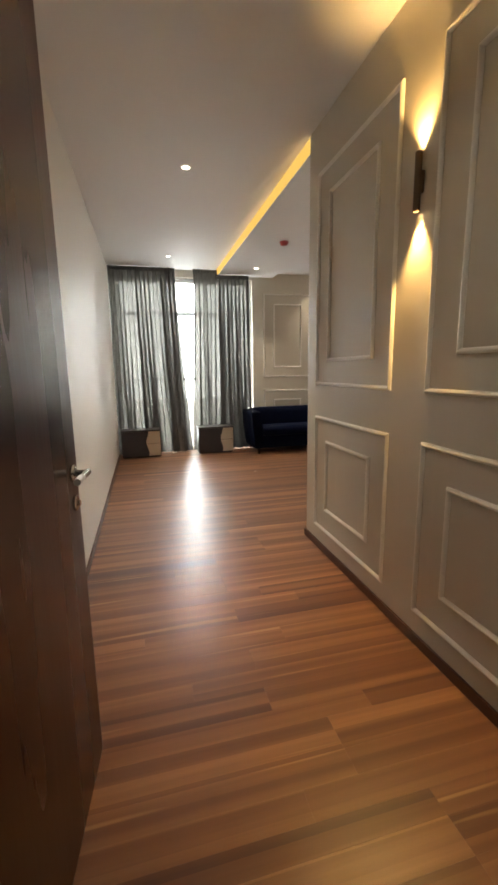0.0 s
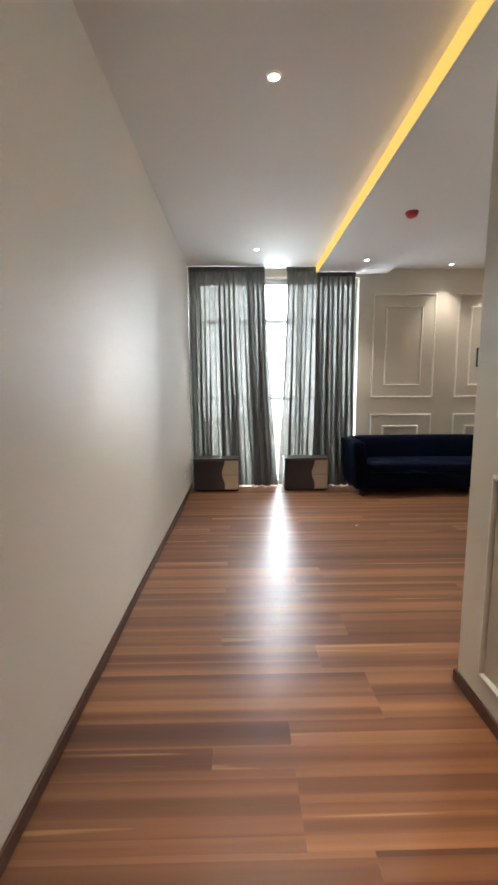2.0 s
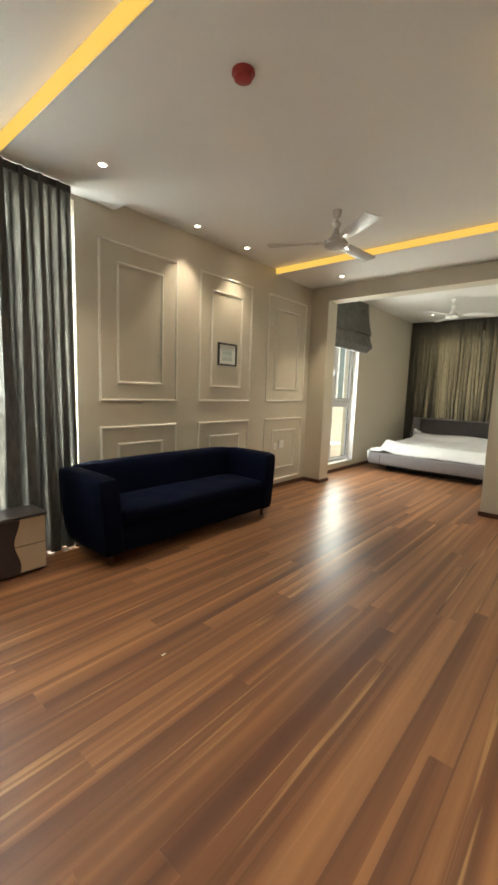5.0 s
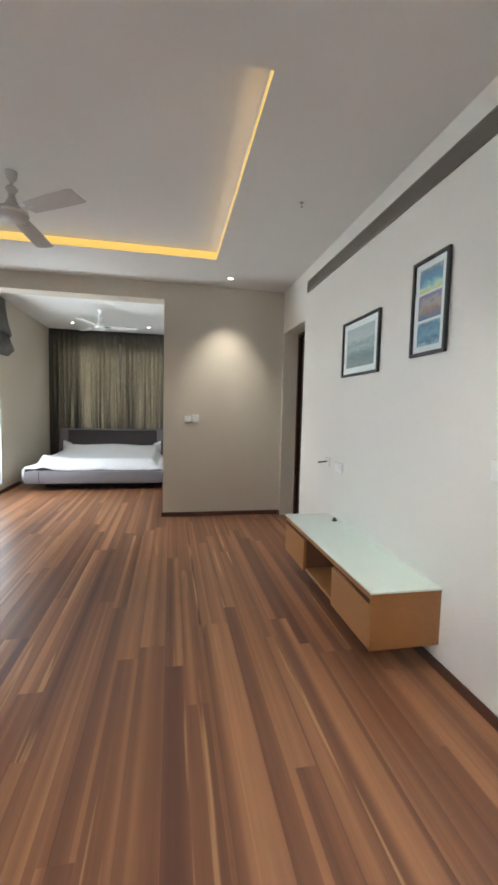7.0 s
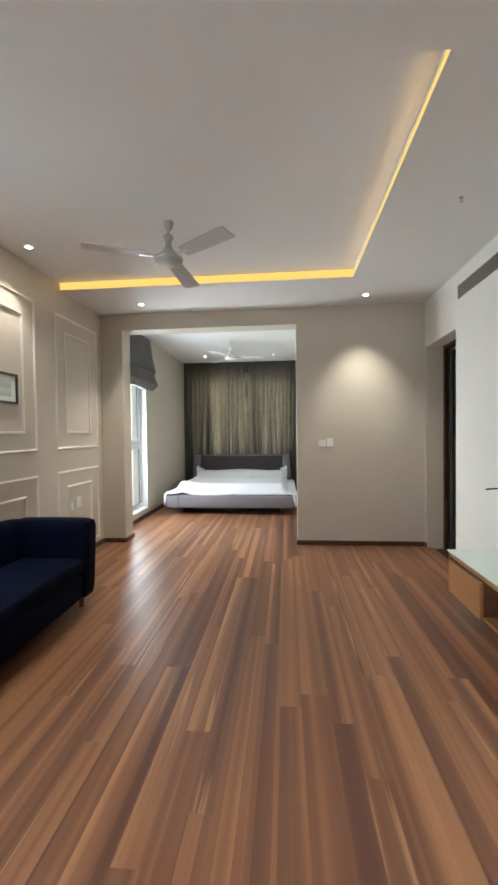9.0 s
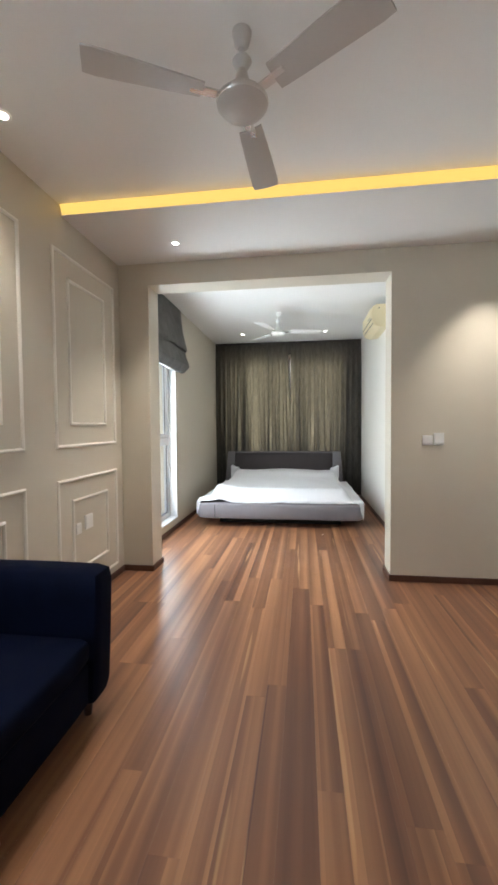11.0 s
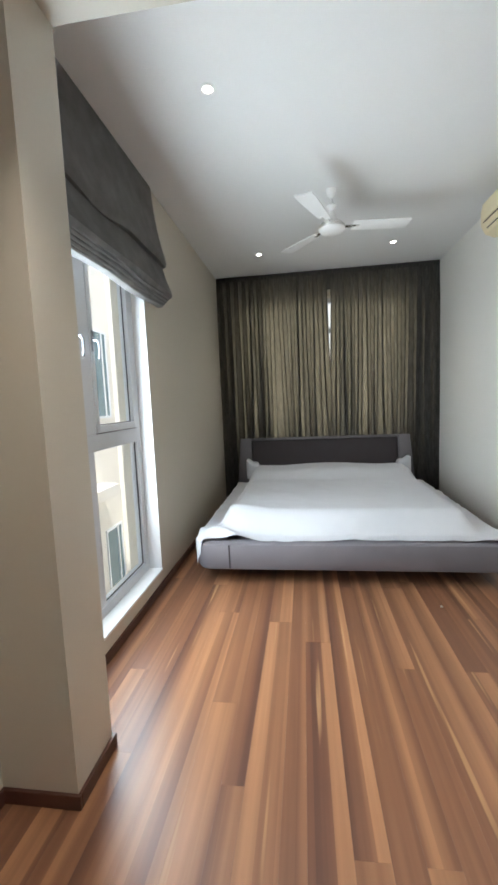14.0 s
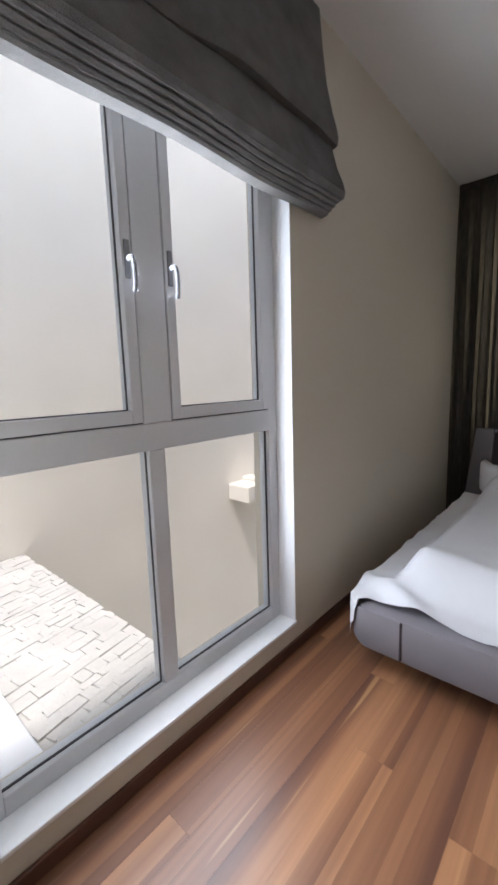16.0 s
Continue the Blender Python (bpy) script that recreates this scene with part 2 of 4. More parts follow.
STONE = surface("pale_stone", lin(0.58, 0.565, 0.53), 0.9, vary=0.14, scale=3, grain=40, bump=0.3)
EARTH = surface("ground_earth", lin(0.25, 0.22, 0.18), 0.95, vary=0.2, scale=0.4, grain=10)
HAZE = glowing("bright_haze", (0.86, 0.94, 1.0), 18.0)
GLASS = clear_glass("window_glass")
FRONT_CLOTH = curtain_cloth("grey_blue_sheer", (0.15, 0.150, 0.153), (0.047, 0.045, 0.040), 0.010, 60)
BED_CLOTH = curtain_cloth("dark_grey_green_sheer", (0.085, 0.081, 0.078), (0.088, 0.077, 0.055), 0.006, 60)
LED = glowing("amber_led", (1.0, 0.66, 0.17), 0.42)
# dim lens for the extra downlight added in the hall
SPOTDIM = glowing("added_hall_lens", (1.0, 0.95, 0.88), 0.2)
SPOTGLOW = glowing("downlight_lens", (1.0, 0.95, 0.88), 14)
SCONCEGLOW = glowing("sconce_lens", (1.0, 0.72, 0.38), 25)

# ---- building helpers ----


def mesh_of(bm, name, material, smooth=False):
    me = bpy.data.meshes.new(name)
    bmesh.ops.recalc_face_normals(bm, faces=bm.faces)
    bm.to_mesh(me)
    bm.free()
    for mt in (material if isinstance(material, (list, tuple)) else [material]):
        me.materials.append(mt)
    if smooth:
        me.polygons.foreach_set("use_smooth", [True] * len(me.polygons))
        me.set_sharp_from_angle(angle=radians(38))
    return me


def part(name, bm, material, parent=None, label="", smooth=False):
    ob = new(name, mesh_of(bm, name, material, smooth))
    ob.parent = parent
    return tagged(ob, label)


def thing(name, label, category, group="", at=(0, 0, 0), turn=0):
    ob = new(name)
    ob.matrix_world = pose(*at, 0, 0, turn)
    return tagged(ob, label, category, group)


def setting(name, bm, material, label="", category="", parent=None, smooth=False):
    ob = part(name, bm, material, parent, label, smooth)
    return tagged(ob, kind="structure", category=category)


def box(bm, x0, x1, y0, y1, z0, z1, bevel=0.0, segments=2, slot=0):
    r = bmesh.ops.create_cube(bm, size=1, matrix=Matrix.Translation(((x0 + x1) / 2, (y0 + y1) / 2, (z0 + z1) / 2)) @ Matrix.Diagonal((abs(x1 - x0), abs(y1 - y0), abs(z1 - z0), 1)))
    vs = r["verts"]
    faces = {f for v in vs for f in v.link_faces}
    for f in faces:
        f.material_index = slot
    if bevel:
        edges = list({e for v in vs for e in v.link_edges})
        bmesh.ops.bevel(bm, geom=edges, offset=bevel, segments=segments, affect="EDGES", profile=0.5)
    return bm


def boxes(*rows, bevel=0.0, segments=2):
    bm = bmesh.new()
    for r in rows:
        box(bm, *r, bevel=bevel, segments=segments)
    return bm


def tube(bm, profile, m=None, sides=24, cap=True):
    """A turned shape round z from (radius, z) pairs, laid by m."""
    m = m or Matrix()
    rings = []
    for r, z in profile:
        rings.append([bm.verts.new(m @ Vector((r * math.cos(2 * math.pi * i / sides), r * math.sin(2 * math.pi * i / sides), z))) for i in range(sides)])
    for a, b in zip(rings, rings[1:]):
        for i in range(sides):
            bm.faces.new((a[i], a[(i + 1) % sides], b[(i + 1) % sides], b[i]))
    if cap:
        bm.faces.new(rings[0][::-1])
        bm.faces.new(rings[-1])
    return bm


def rod(bm, a, b, r, sides=12):
    a, b = Vector(a), Vector(b)
    m = Matrix.Translation(a) @ (b - a).to_track_quat("Z", "Y").to_matrix().to_4x4()
    return tube(bm, [(r, 0), (r, (b - a).length)], m, sides)


def moulding(u0, u1, v0, v1, m, width=0.024, height=0.016):
    """A mitred picture-frame moulding round a rectangle of the plane (u, v), raised along w; m lays it on a wall."""
    bm = bmesh.new()
    prof = [(0, 0), (0.0, 0.006), (0.25 * width, height * 0.85), (0.5 * width, height), (0.75 * width, height * 0.8), (width, 0.005), (width, 0)]
    rings = []
    for d, h in prof:
        rings.append([bm.verts.new(m @ Vector(p)) for p in ((u0 + d, v0 + d, h), (u1 - d, v0 + d, h), (u1 - d, v1 - d, h), (u0 + d, v1 - d, h))])
    for a, b in zip(rings, rings[1:]):
        for i in range(4):
            bm.faces.new((a[i], a[(i + 1) % 4], b[(i + 1) % 4], b[i]))
    return bm


# u, v, w of a wall seen from the room: hall wall faces -x, sofa wall faces -y
ON_HALL = Matrix(((0, 0, -1, 1.491), (1, 0, 0, 0), (0, 1, 0, 0), (0, 0, 0, 1)))
ON_NORTH = Matrix(((1, 0, 0, 0), (0, 0, -1, 7.49), (0, 1, 0, 0), (0, 0, 0, 1)))

LOW, HIGH, BED_HIGH = 2.90, 2.97, 3.02

# ---- the large structure ----
T = 3.25  # walls run up past the ceilings
setting("wall_west", boxes((-0.40, -0.20, -1.6, 7.49, -0.02, T), (-0.20, -0.12, 0.97, 2.38, -0.02, T)), WHITE_WALL, "white painted wall with a satin sheen", "wall")
north = setting("wall_north", boxes((-0.40, -0.12, 7.49, 7.74, -0.02, T), (-0.12, 2.12, 7.49, 7.74, -0.02, 0.06), (-0.12, 2.12, 7.49, 7.74, 2.86, T), (2.12, 6.0, 7.49, 7.74, -0.02, T)), BEIGE_WALL, "beige wall with white moulded panels", "wall")
setting("wall_north_bedroom", boxes((6.0, 6.05, 7.49, 7.74, -0.02, T), (6.05, 7.415, 7.49, 7.74, -0.02, 0.14), (6.05, 7.415, 7.49, 7.74, 2.62, T), (7.415, 10.40, 7.49, 7.74, -0.02, T)), BEIGE_WALL, "beige bedroom wall with a tall window", "wall")
east = setting("wall_partition", boxes((5.75, 6.0, 3.10, 5.008, -0.02, T), (5.75, 6.0, 7.20, 7.49, -0.02, T), (5.75, 6.0, 5.008, 7.20, 2.70, T)), BEIGE_WALL, "beige partition wall with a wide opening", "wall")
hall = setting("wall_hall", boxes((1.491, 1.70, 0.97, 3.49, -0.02, T)), BEIGE_WALL, "beige hall wall with white moulded panels", "wall")
setting("wall_south", boxes((1.70, 4.877, 3.30, 3.49, -0.02, T), (4.877, 5.69, 3.30, 3.49, 2.37, T), (5.69, 5.75, 3.30, 3.49, 2.37, T)), WHITE_WALL, "white painted wall beside a doorway", "wall")
setting("wall_south_jamb", boxes((5.69, 5.75, 3.30, 3.49, -0.02, 2.37)), BEIGE_WALL, "beige wall end beside the doorway", "wall")
setting("wall_bedroom_south", boxes((6.0, 10.40, 4.47, 4.67, -0.02, T)), WHITE_WALL, "white painted bedroom wall", "wall")
setting("wall_bedroom_east", boxes((10.15, 10.40, 4.67, 5.0, -0.02, T), (10.15, 10.40, 7.2, 7.49, -0.02, T), (10.15, 10.40, 5.0, 7.2, -0.02, 0.8), (10.15, 10.40, 5.0, 7.2, 2.72, T)), BEIGE_WALL, "beige wall behind the bed curtains", "wall")
setting("wall_entry", boxes((-0.40, -0.17, 0.80, 0.97, -0.02, T), (0.95, 1.70, 0.80, 0.97, -0.02, T), (-0.17, 0.95, 0.80, 0.97, 2.45, T)), WHITE_WALL, "white wall round the entrance", "wall")
setting("wall_lobby", boxes((-0.40, 1.70, -1.8, -1.6, -0.02, T), (1.55, 1.70, -1.6, 0.80, -0.02, T)), WHITE_WALL, "plain white lobby wall", "wall")
setting("wall_dressing_room", boxes((3.6, 6.9, 1.3, 1.45, -0.02, T), (3.6, 3.75, 1.45, 3.30, -0.02, T), (6.75, 6.9, 1.45, 3.30, -0.02, T), (6.0, 6.75, 3.10, 3.30, -0.02, T)), WHITE_WALL, "plain white wall of the side room", "wall")

setting("floor", boxes((-0.40, 10.40, -1.8, 7.74, -0.20, -0.014)), SUBFLOOR, "dark screed under laminate boards", "floor")
bm = boxes((-0.40, 1.62, -1.8, 3.49, HIGH, T), (-0.40, 1.53, 3.49, 7.49, HIGH, T), (2.483, 4.844, 4.473, 7.49, HIGH, T))
box(bm, 1.53, 5.75, 3.49, 4.473, LOW, T)
box(bm, 1.53, 2.483, 4.473, 7.49, LOW, T)
box(bm, 4.844, 5.75, 4.473, 7.49, LOW, T)
setting("ceiling", bm, CEILING, "white ceiling with a recessed tray", "ceiling")
setting("ceiling_bedroom", boxes((6.0, 10.15, 4.67, 7.49, BED_HIGH, T)), CEILING, "white bedroom ceiling", "ceiling")
setting("ceiling_dressing_room", boxes((3.75, 6.75, 1.45, 3.30, 2.6, T)), CEILING, "white ceiling of the side room", "ceiling")
setting("roof", boxes((-0.6, 10.6, -2.0, 7.9, T, T + 0.2)), CEILING, "plain concrete roof slab", "roof")

# skirting boards
SK = 0.055
skirts = [(-0.20, -0.186, 2.38, 7.49), (-0.12, -0.106, 0.97, 2.394), (-0.186, -0.12, 2.38, 2.394), (1.477, 1.491, 0.97, 3.504), (1.491, 4.877, 3.49, 3.504), (5.69, 5.75, 3.49, 3.504), (5.736, 5.75, 3.504, 5.008), (5.736, 6.0, 5.008, 5.022),
          (5.736, 5.75, 7.186, 7.49), (5.75, 6.014, 7.186, 7.20), (2.12, 5.736, 7.476, 7.49), (6.0, 6.014, 7.20, 7.49), (6.014, 10.15, 7.476, 7.49), (6.0, 10.15, 4.67, 4.684), (6.0, 6.014, 4.684, 5.022)]
for a in skirts:
    setting("baseboard", boxes((*a, 0.0, SK), bevel=0.002, segments=1), SKIRT, "dark brown wooden skirting board", "skirting")

# moulded panels: (u0, u1), each with an upper and a lower pair of frames
def panels(u0, u1, m, parent, tops, lows):
    for (v0, v1) in (tops, lows):
        part("moulding", moulding(u0, u1, v0, v1, m), TRIM, parent, "white outer panel moulding")
        part("moulding", moulding(u0 + 0.18, u1 - 0.18, v0 + 0.165, v1 - 0.165, m), TRIM, parent, "white inner panel moulding")


for a, b in ((2.32, 3.20), (3.505, 4.385), (4.71, 5.62)):
    panels(a, b, ON_NORTH, north, (1.23, 2.645), (0.11, 1.00))
for a, b in ((2.385, 3.325), (1.13, 2.118)):
    panels(a, b, ON_HALL, hall, (1.24, 2.655), (0.16, 1.015))

# amber light strips in the ceiling coves
def led_strip(a, b, dx, dy, top=HIGH - 0.003):
    """A slanted diffuser from the lower ceiling's lip at a..b up to the upper ceiling, set off by dx, dy."""
    t = thing("led_strip", "amber LED strip glowing in the ceiling cove", "light strip", "ceiling cove strips")
    bm = bmesh.new()
    lo, hi = [(*p, LOW + 0.003) for p in (a, b)], [(p[0] + dx, p[1] + dy, top) for p in (a, b)]
    v = [bm.verts.new(p) for p in (*lo, *hi[::-1])]
    bm.faces.new(v)
    bmesh.ops.solidify(bm, geom=bm.faces[:], thickness=0.002)
    part("diffuser", bm, LED, t)


# light that the strips throw along the upper ceiling
lamp("cove_glow_hall", "AREA", 0.3, AMBER, look((1.50, 5.49, LOW + 0.012), (1.30, 5.49, HIGH + 0.12)), size=3.9, size_y=0.02)
lamp("cove_glow_tray", "AREA", 0.14, AMBER, look((3.66, 4.50, LOW + 0.012), (3.66, 4.72, HIGH + 0.12)), size=2.3, size_y=0.02)
lamp("cove_glow_end", "AREA", 0.14, AMBER, look((4.815, 5.98, LOW + 0.012), (4.60, 5.98, HIGH + 0.12)), size=2.9, size_y=0.02)
led_strip((1.528, 3.50), (1.528, 7.48), -0.034, 0)
led_strip((4.844, 4.473), (4.844, 7.48), -0.030, 0)
led_strip((2.49, 4.473), (4.838, 4.473), 0, 0.004, LOW + 0.030)

# ---- downlights ----
def downlight(x, y, z, energy=40):
    t = thing("downlight", "small round white recessed ceiling downlight, lit", "ceiling light", "recessed downlights", (x, y, z))
    part("trim_ring", tube(bmesh.new(), [(0.025, -0.001), (0.026, -0.006), (0.038, -0.007), (0.042, -0.004), (0.042, 0.001)], cap=False), PLASTIC, t, smooth=True)
    # y < 3 is only the added hall light: dim lens, wide cone
    part("lens", tube(bmesh.new(), [(0.0005, -0.003), (0.025, -0.003)], cap=False), SPOTDIM if y < 3 else SPOTGLOW, t, "glowing lens")
    lamp("downlight_beam", "SPOT", energy, WARM, look((x, y, z - 0.012), (x, y, 0)), cone=120 if y < 3 else 80, blend=0.85, radius=0.02)


# the one at (0.68, 1.5) has no known source, added to brighten the hall
for x, y, z in ((0.68, 4.12, HIGH), (0.69, 6.73, HIGH), (0.68, 1.5, HIGH), (2.03, 6.88, LOW), (2.02, 4.24, LOW), (3.27, 7.28, HIGH), (4.02, 7.28, HIGH), (5.38, 6.81, LOW), (5.374, 4.248, LOW),
                (6.81, 6.83, BED_HIGH), (6.79, 5.39, BED_HIGH), (9.25, 6.83, BED_HIGH), (9.25, 5.385, BED_HIGH)):
    downlight(x, y, z, 13 if x > 6 else 25 if y > 7 else 52 if x > 5 else 10 if y < 3 else 36 if x > 2 else 55)

# ---- windows and what lies outside ----
def framed(name, rows, parent, material=PVC, bevel=0.004, label=""):
    for r in rows:
        part(name, boxes(r, bevel=bevel), material, parent, label)


def pane(x0, x1, y0, y1, z0, z1, parent):
    ob = part("pane", boxes((x0, x1, y0, y1, z0, z1)), GLASS, parent, "clear glass pane")
    ob.visible_shadow = False


win = tagged(thing("window_1", "white framed window with two upper casements", "window"), kind="structure")
FY0, FY1 = 7.585, 7.65
framed("window_frame", [(6.05, 6.10, FY0, FY1, 0.14, 2.62), (7.35, 7.415, FY0, FY1, 0.14, 2.62), (6.10, 7.35, FY0, FY1, 0.14, 0.218), (6.10, 7.35, FY0, FY1, 2.56, 2.62),
                        (6.10, 7.35, FY0 - 0.003, FY1, 1.138, 1.236), (6.654, 6.776, FY0 - 0.003, FY1, 1.236, 2.56), (6.668, 6.738, FY0, FY1, 0.218, 1.138)], win, FRAMEPAINT)
for a, b in ((6.10, 6.654), (6.776, 7.35)):
    # narrow sashes, flush with the frame behind a dark joint
    framed("sash_joint", [(a, a + 0.005, FY0 + 0.006, FY1 - 0.01, 1.236, 2.56), (b - 0.005, b, FY0 + 0.006, FY1 - 0.01, 1.236, 2.56), (a + 0.005, b - 0.005, FY0 + 0.006, FY1 - 0.01, 1.236, 1.241)], win, RUBBER, 0)
    framed("casement", [(a + 0.005, a + 0.045, FY0 - 0.006, FY1 - 0.01, 1.241, 2.555), (b - 0.045, b - 0.005, FY0 - 0.006, FY1 - 0.01, 1.241, 2.555), (a + 0.045, b - 0.045, FY0 - 0.006, FY1 - 0.01, 1.241, 1.285), (a + 0.045, b - 0.045, FY0 - 0.006, FY1 - 0.01, 2.51, 2.555)], win, FRAMEPAINT, 0.003)
    framed("gasket", [(a + 0.045, a + 0.048, FY0 + 0.020, FY0 + 0.028, 1.285, 2.51), (b - 0.048, b - 0.045, FY0 + 0.020, FY0 + 0.028, 1.285, 2.51), (a + 0.048, b - 0.048, FY0 + 0.020, FY0 + 0.028, 1.285, 1.289)], win, RUBBER, 0)
    pane(a + 0.045, b - 0.045, 7.613, 7.619, 1.285, 2.51, win)
for a, b in ((6.10, 6.668), (6.738, 7.35)):
    framed("gasket", [(a, a + 0.003, FY0 + 0.020, FY0 + 0.028, 0.218, 1.138), (b - 0.003, b, FY0 + 0.020, FY0 + 0.028, 0.218, 1.138), (a + 0.003, b - 0.003, FY0 + 0.020, FY0 + 0.028, 0.218, 0.222)], win, RUBBER, 0)
    pane(a, b, 7.613, 7.619, 0.218, 1.138, win)
for x in (6.628, 6.800):
    h = part("handle", boxes((x - 0.010, x + 0.010, FY0 - 0.014, FY0 - 0.006, 1.715, 1.835), bevel=0.003), HANDLEGREY, win, "grey lever handle")
    bm = bmesh.new()
    bend = [(0.012, 1.775), (0.030, 1.779), (0.042, 1.773), (0.049, 1.755), (0.051, 1.72), (0.048, 1.685), (0.044, 1.668)]
    for (d0, z0), (d1, z1) in zip(bend, bend[1:]):
        rod(bm, (x, FY0 - d0, z0), (x, FY0 - d1, z1), 0.0075)
    part("lever", bm, HANDLEGREY, h, "", True)
setting("window_sill", boxes((6.05, 7.415, 7.480, FY0, 0.14, 0.156), bevel=0.003), PVC, "white painted window sill", "sill")
setting("window_reveal", boxes((7.409, 7.415, 7.488, FY0, 0.156, 2.62)), PVC, "white painted window reveal", "trim")
setting("window_reveal", boxes((6.05, 6.056, 7.488, FY0, 0.156, 2.62)), PVC, "white painted window reveal", "trim")

win = tagged(thing("window_2", "tall white framed window behind sheer curtains", "window"), kind="structure")
framed("window_frame", [(-0.12, -0.06, 7.62, 7.69, 0.06, 2.86), (2.06, 2.12, 7.62, 7.69, 0.06, 2.86), (-0.06, 2.06, 7.62, 7.69, 0.06, 0.12), (-0.06, 2.06, 7.62, 7.69, 2.80, 2.86), (-0.06, 2.06, 7.625, 7.68, 2.27, 2.33), (-0.06, 2.06, 7.625, 7.68, 1.20, 1.25),
                        (0.62, 0.68, 7.62, 7.69, 0.12, 2.80), (1.32, 1.38, 7.62, 7.69, 0.12, 2.80)], win)
for a, b in ((-0.06, 0.62), (0.68, 1.32), (1.38, 2.06)):
    for c, d in ((0.12, 1.20), (1.25, 2.27), (2.33, 2.80)):
        pane(a, b, 7.65, 7.656, c, d, win)
win = tagged(thing("window_3", "window behind the dark bed curtains", "window"), kind="structure")
framed("window_frame", [(10.24, 10.30, 5.0, 5.06, 0.8, 2.72), (10.24, 10.30, 7.14, 7.2, 0.8, 2.72), (10.24, 10.30, 5.06, 7.14, 0.8, 0.86), (10.24, 10.30, 5.06, 7.14, 2.66, 2.72), (10.24, 10.30, 5.06, 7.14, 2.26, 2.33),
                        (10.24, 10.30, 6.02, 6.10, 0.86, 2.66)], win)
for a, b in ((5.06, 6.02), (6.10, 7.14)):
    for c, d in ((0.86, 2.26), (2.33, 2.66)):
        pane(10.266, 10.272, a, b, c, d, win)

setting("ground", boxes((-400, 400, -400, 400, -3.4, -3.2)), EARTH, "bare pale earth round the house", "ground")
setting("backdrop_wall", boxes((3.0, 10.0, 11.0, 11.2, -3.2, 9.0)), RENDER, "cream rendered wall across the light well", "wall")
setting("backdrop", boxes((-60, 60, 70, 70.5, -3.2, 60)), HAZE, "bright overcast distance beyond the front window", "sky")
setting("backdrop_east", boxes((70, 70.5, -20, 30, -3.2, 60)), HAZE, "bright overcast distance beyond the bed window", "sky")
# added wall, not known to stand there; shapes the light behind the bed curtains
nb = thing("bed_backlight_wall", "cream wall added to tone and even the light behind the bed curtains", "building")
part("wall", boxes((14.0, 14.3, 1.0, 11.4, -3.2, 6.0)), RENDER, nb)
fc = thing("facade", "cream rendered house front with blue-green windows across the light well", "building")
part("wall", boxes((10.0, 26.0, 11.0, 11.2, -3.2, 9.0)), RENDER, fc)
for x0, x1, z0, z1 in ((13.12, 13.72, 1.2, 3.1), (13.14, 13.84, -3.1, -1.5)):
    w = part("window", boxes((x0, x1, 10.988, 10.998, z0, z1)), TEAL, fc, "blue-green tinted window")
    for r in ((x0 - 0.05, x0, 10.97, 11.0, z0 - 0.05, z1 + 0.05), (x1, x1 + 0.05, 10.97, 11.0, z0 - 0.05, z1 + 0.05), (x0, x1, 10.97, 11.0, z0 - 0.05, z0), (x0, x1, 10.97, 11.0, z1, z1 + 0.05), (x1 - 0.2, x1 - 0.16, 10.97, 10.988, z0, z1)):
        part("frame", boxes(r), PVC, w)
lw = thing("ledge", "pale concrete ledge jutting from the light well wall", "ledge")
part("slab", boxes((10.5, 13.0, 10.55, 10.998, -0.56, -0.30), bevel=0.012), RENDER, lw)
part("upstand", boxes((10.85, 11.05, 10.66, 10.998, -0.30, -0.24), bevel=0.012), RENDER, lw)

# low stone-clad roof below the side window
rf = thing("stone_roof", "low flat roof clad with pale rough stone slabs", "roof")
part("slab", boxes((6.44, 7.30, 8.30, 10.98, -0.60, -0.418), bevel=0.01), STONE, rf)
rng = random.Random(3)
lie = pose(6.87, 9.85, -0.405, 0, 0, 9)
v = -1.62
while v < 1.2:
    h = rng.uniform(0.055, 0.11)
    u = -0.56 + rng.uniform(-0.1, 0)
    while u < 0.56:
        w = rng.uniform(0.08, 0.24)
        bm = bmesh.new()
        box(bm, u + 0.001, u + w - 0.001, v + 0.001, v + h - 0.001, -0.03, rng.uniform(0.0, 0.005))
        for q in bm.verts:
            q.co += Vector((rng.uniform(-1, 1), rng.uniform(-1, 1), rng.uniform(-0.4, 0.4))) * 0.007
        bm.transform(lie)
        for q in bm.verts:
            q.co.x, q.co.y = min(7.315, max(6.435, q.co.x)), min(10.99, max(8.285, q.co.y))
        span = [max(q.co[i] for q in bm.verts) - min(q.co[i] for q in bm.verts) for i in (0, 1)]
        if min(span) > 0.03:
            part("stone", bm, STONE, rf)
        else:
            bm.free()
        u += w
    v += h
pl = thing("parapet", "white painted parapet beside the stone roof", "parapet")
part("coping", boxes((6.20, 6.44, 8.30, 10.98, -0.75, -0.37), bevel=0.012), PVC, pl)


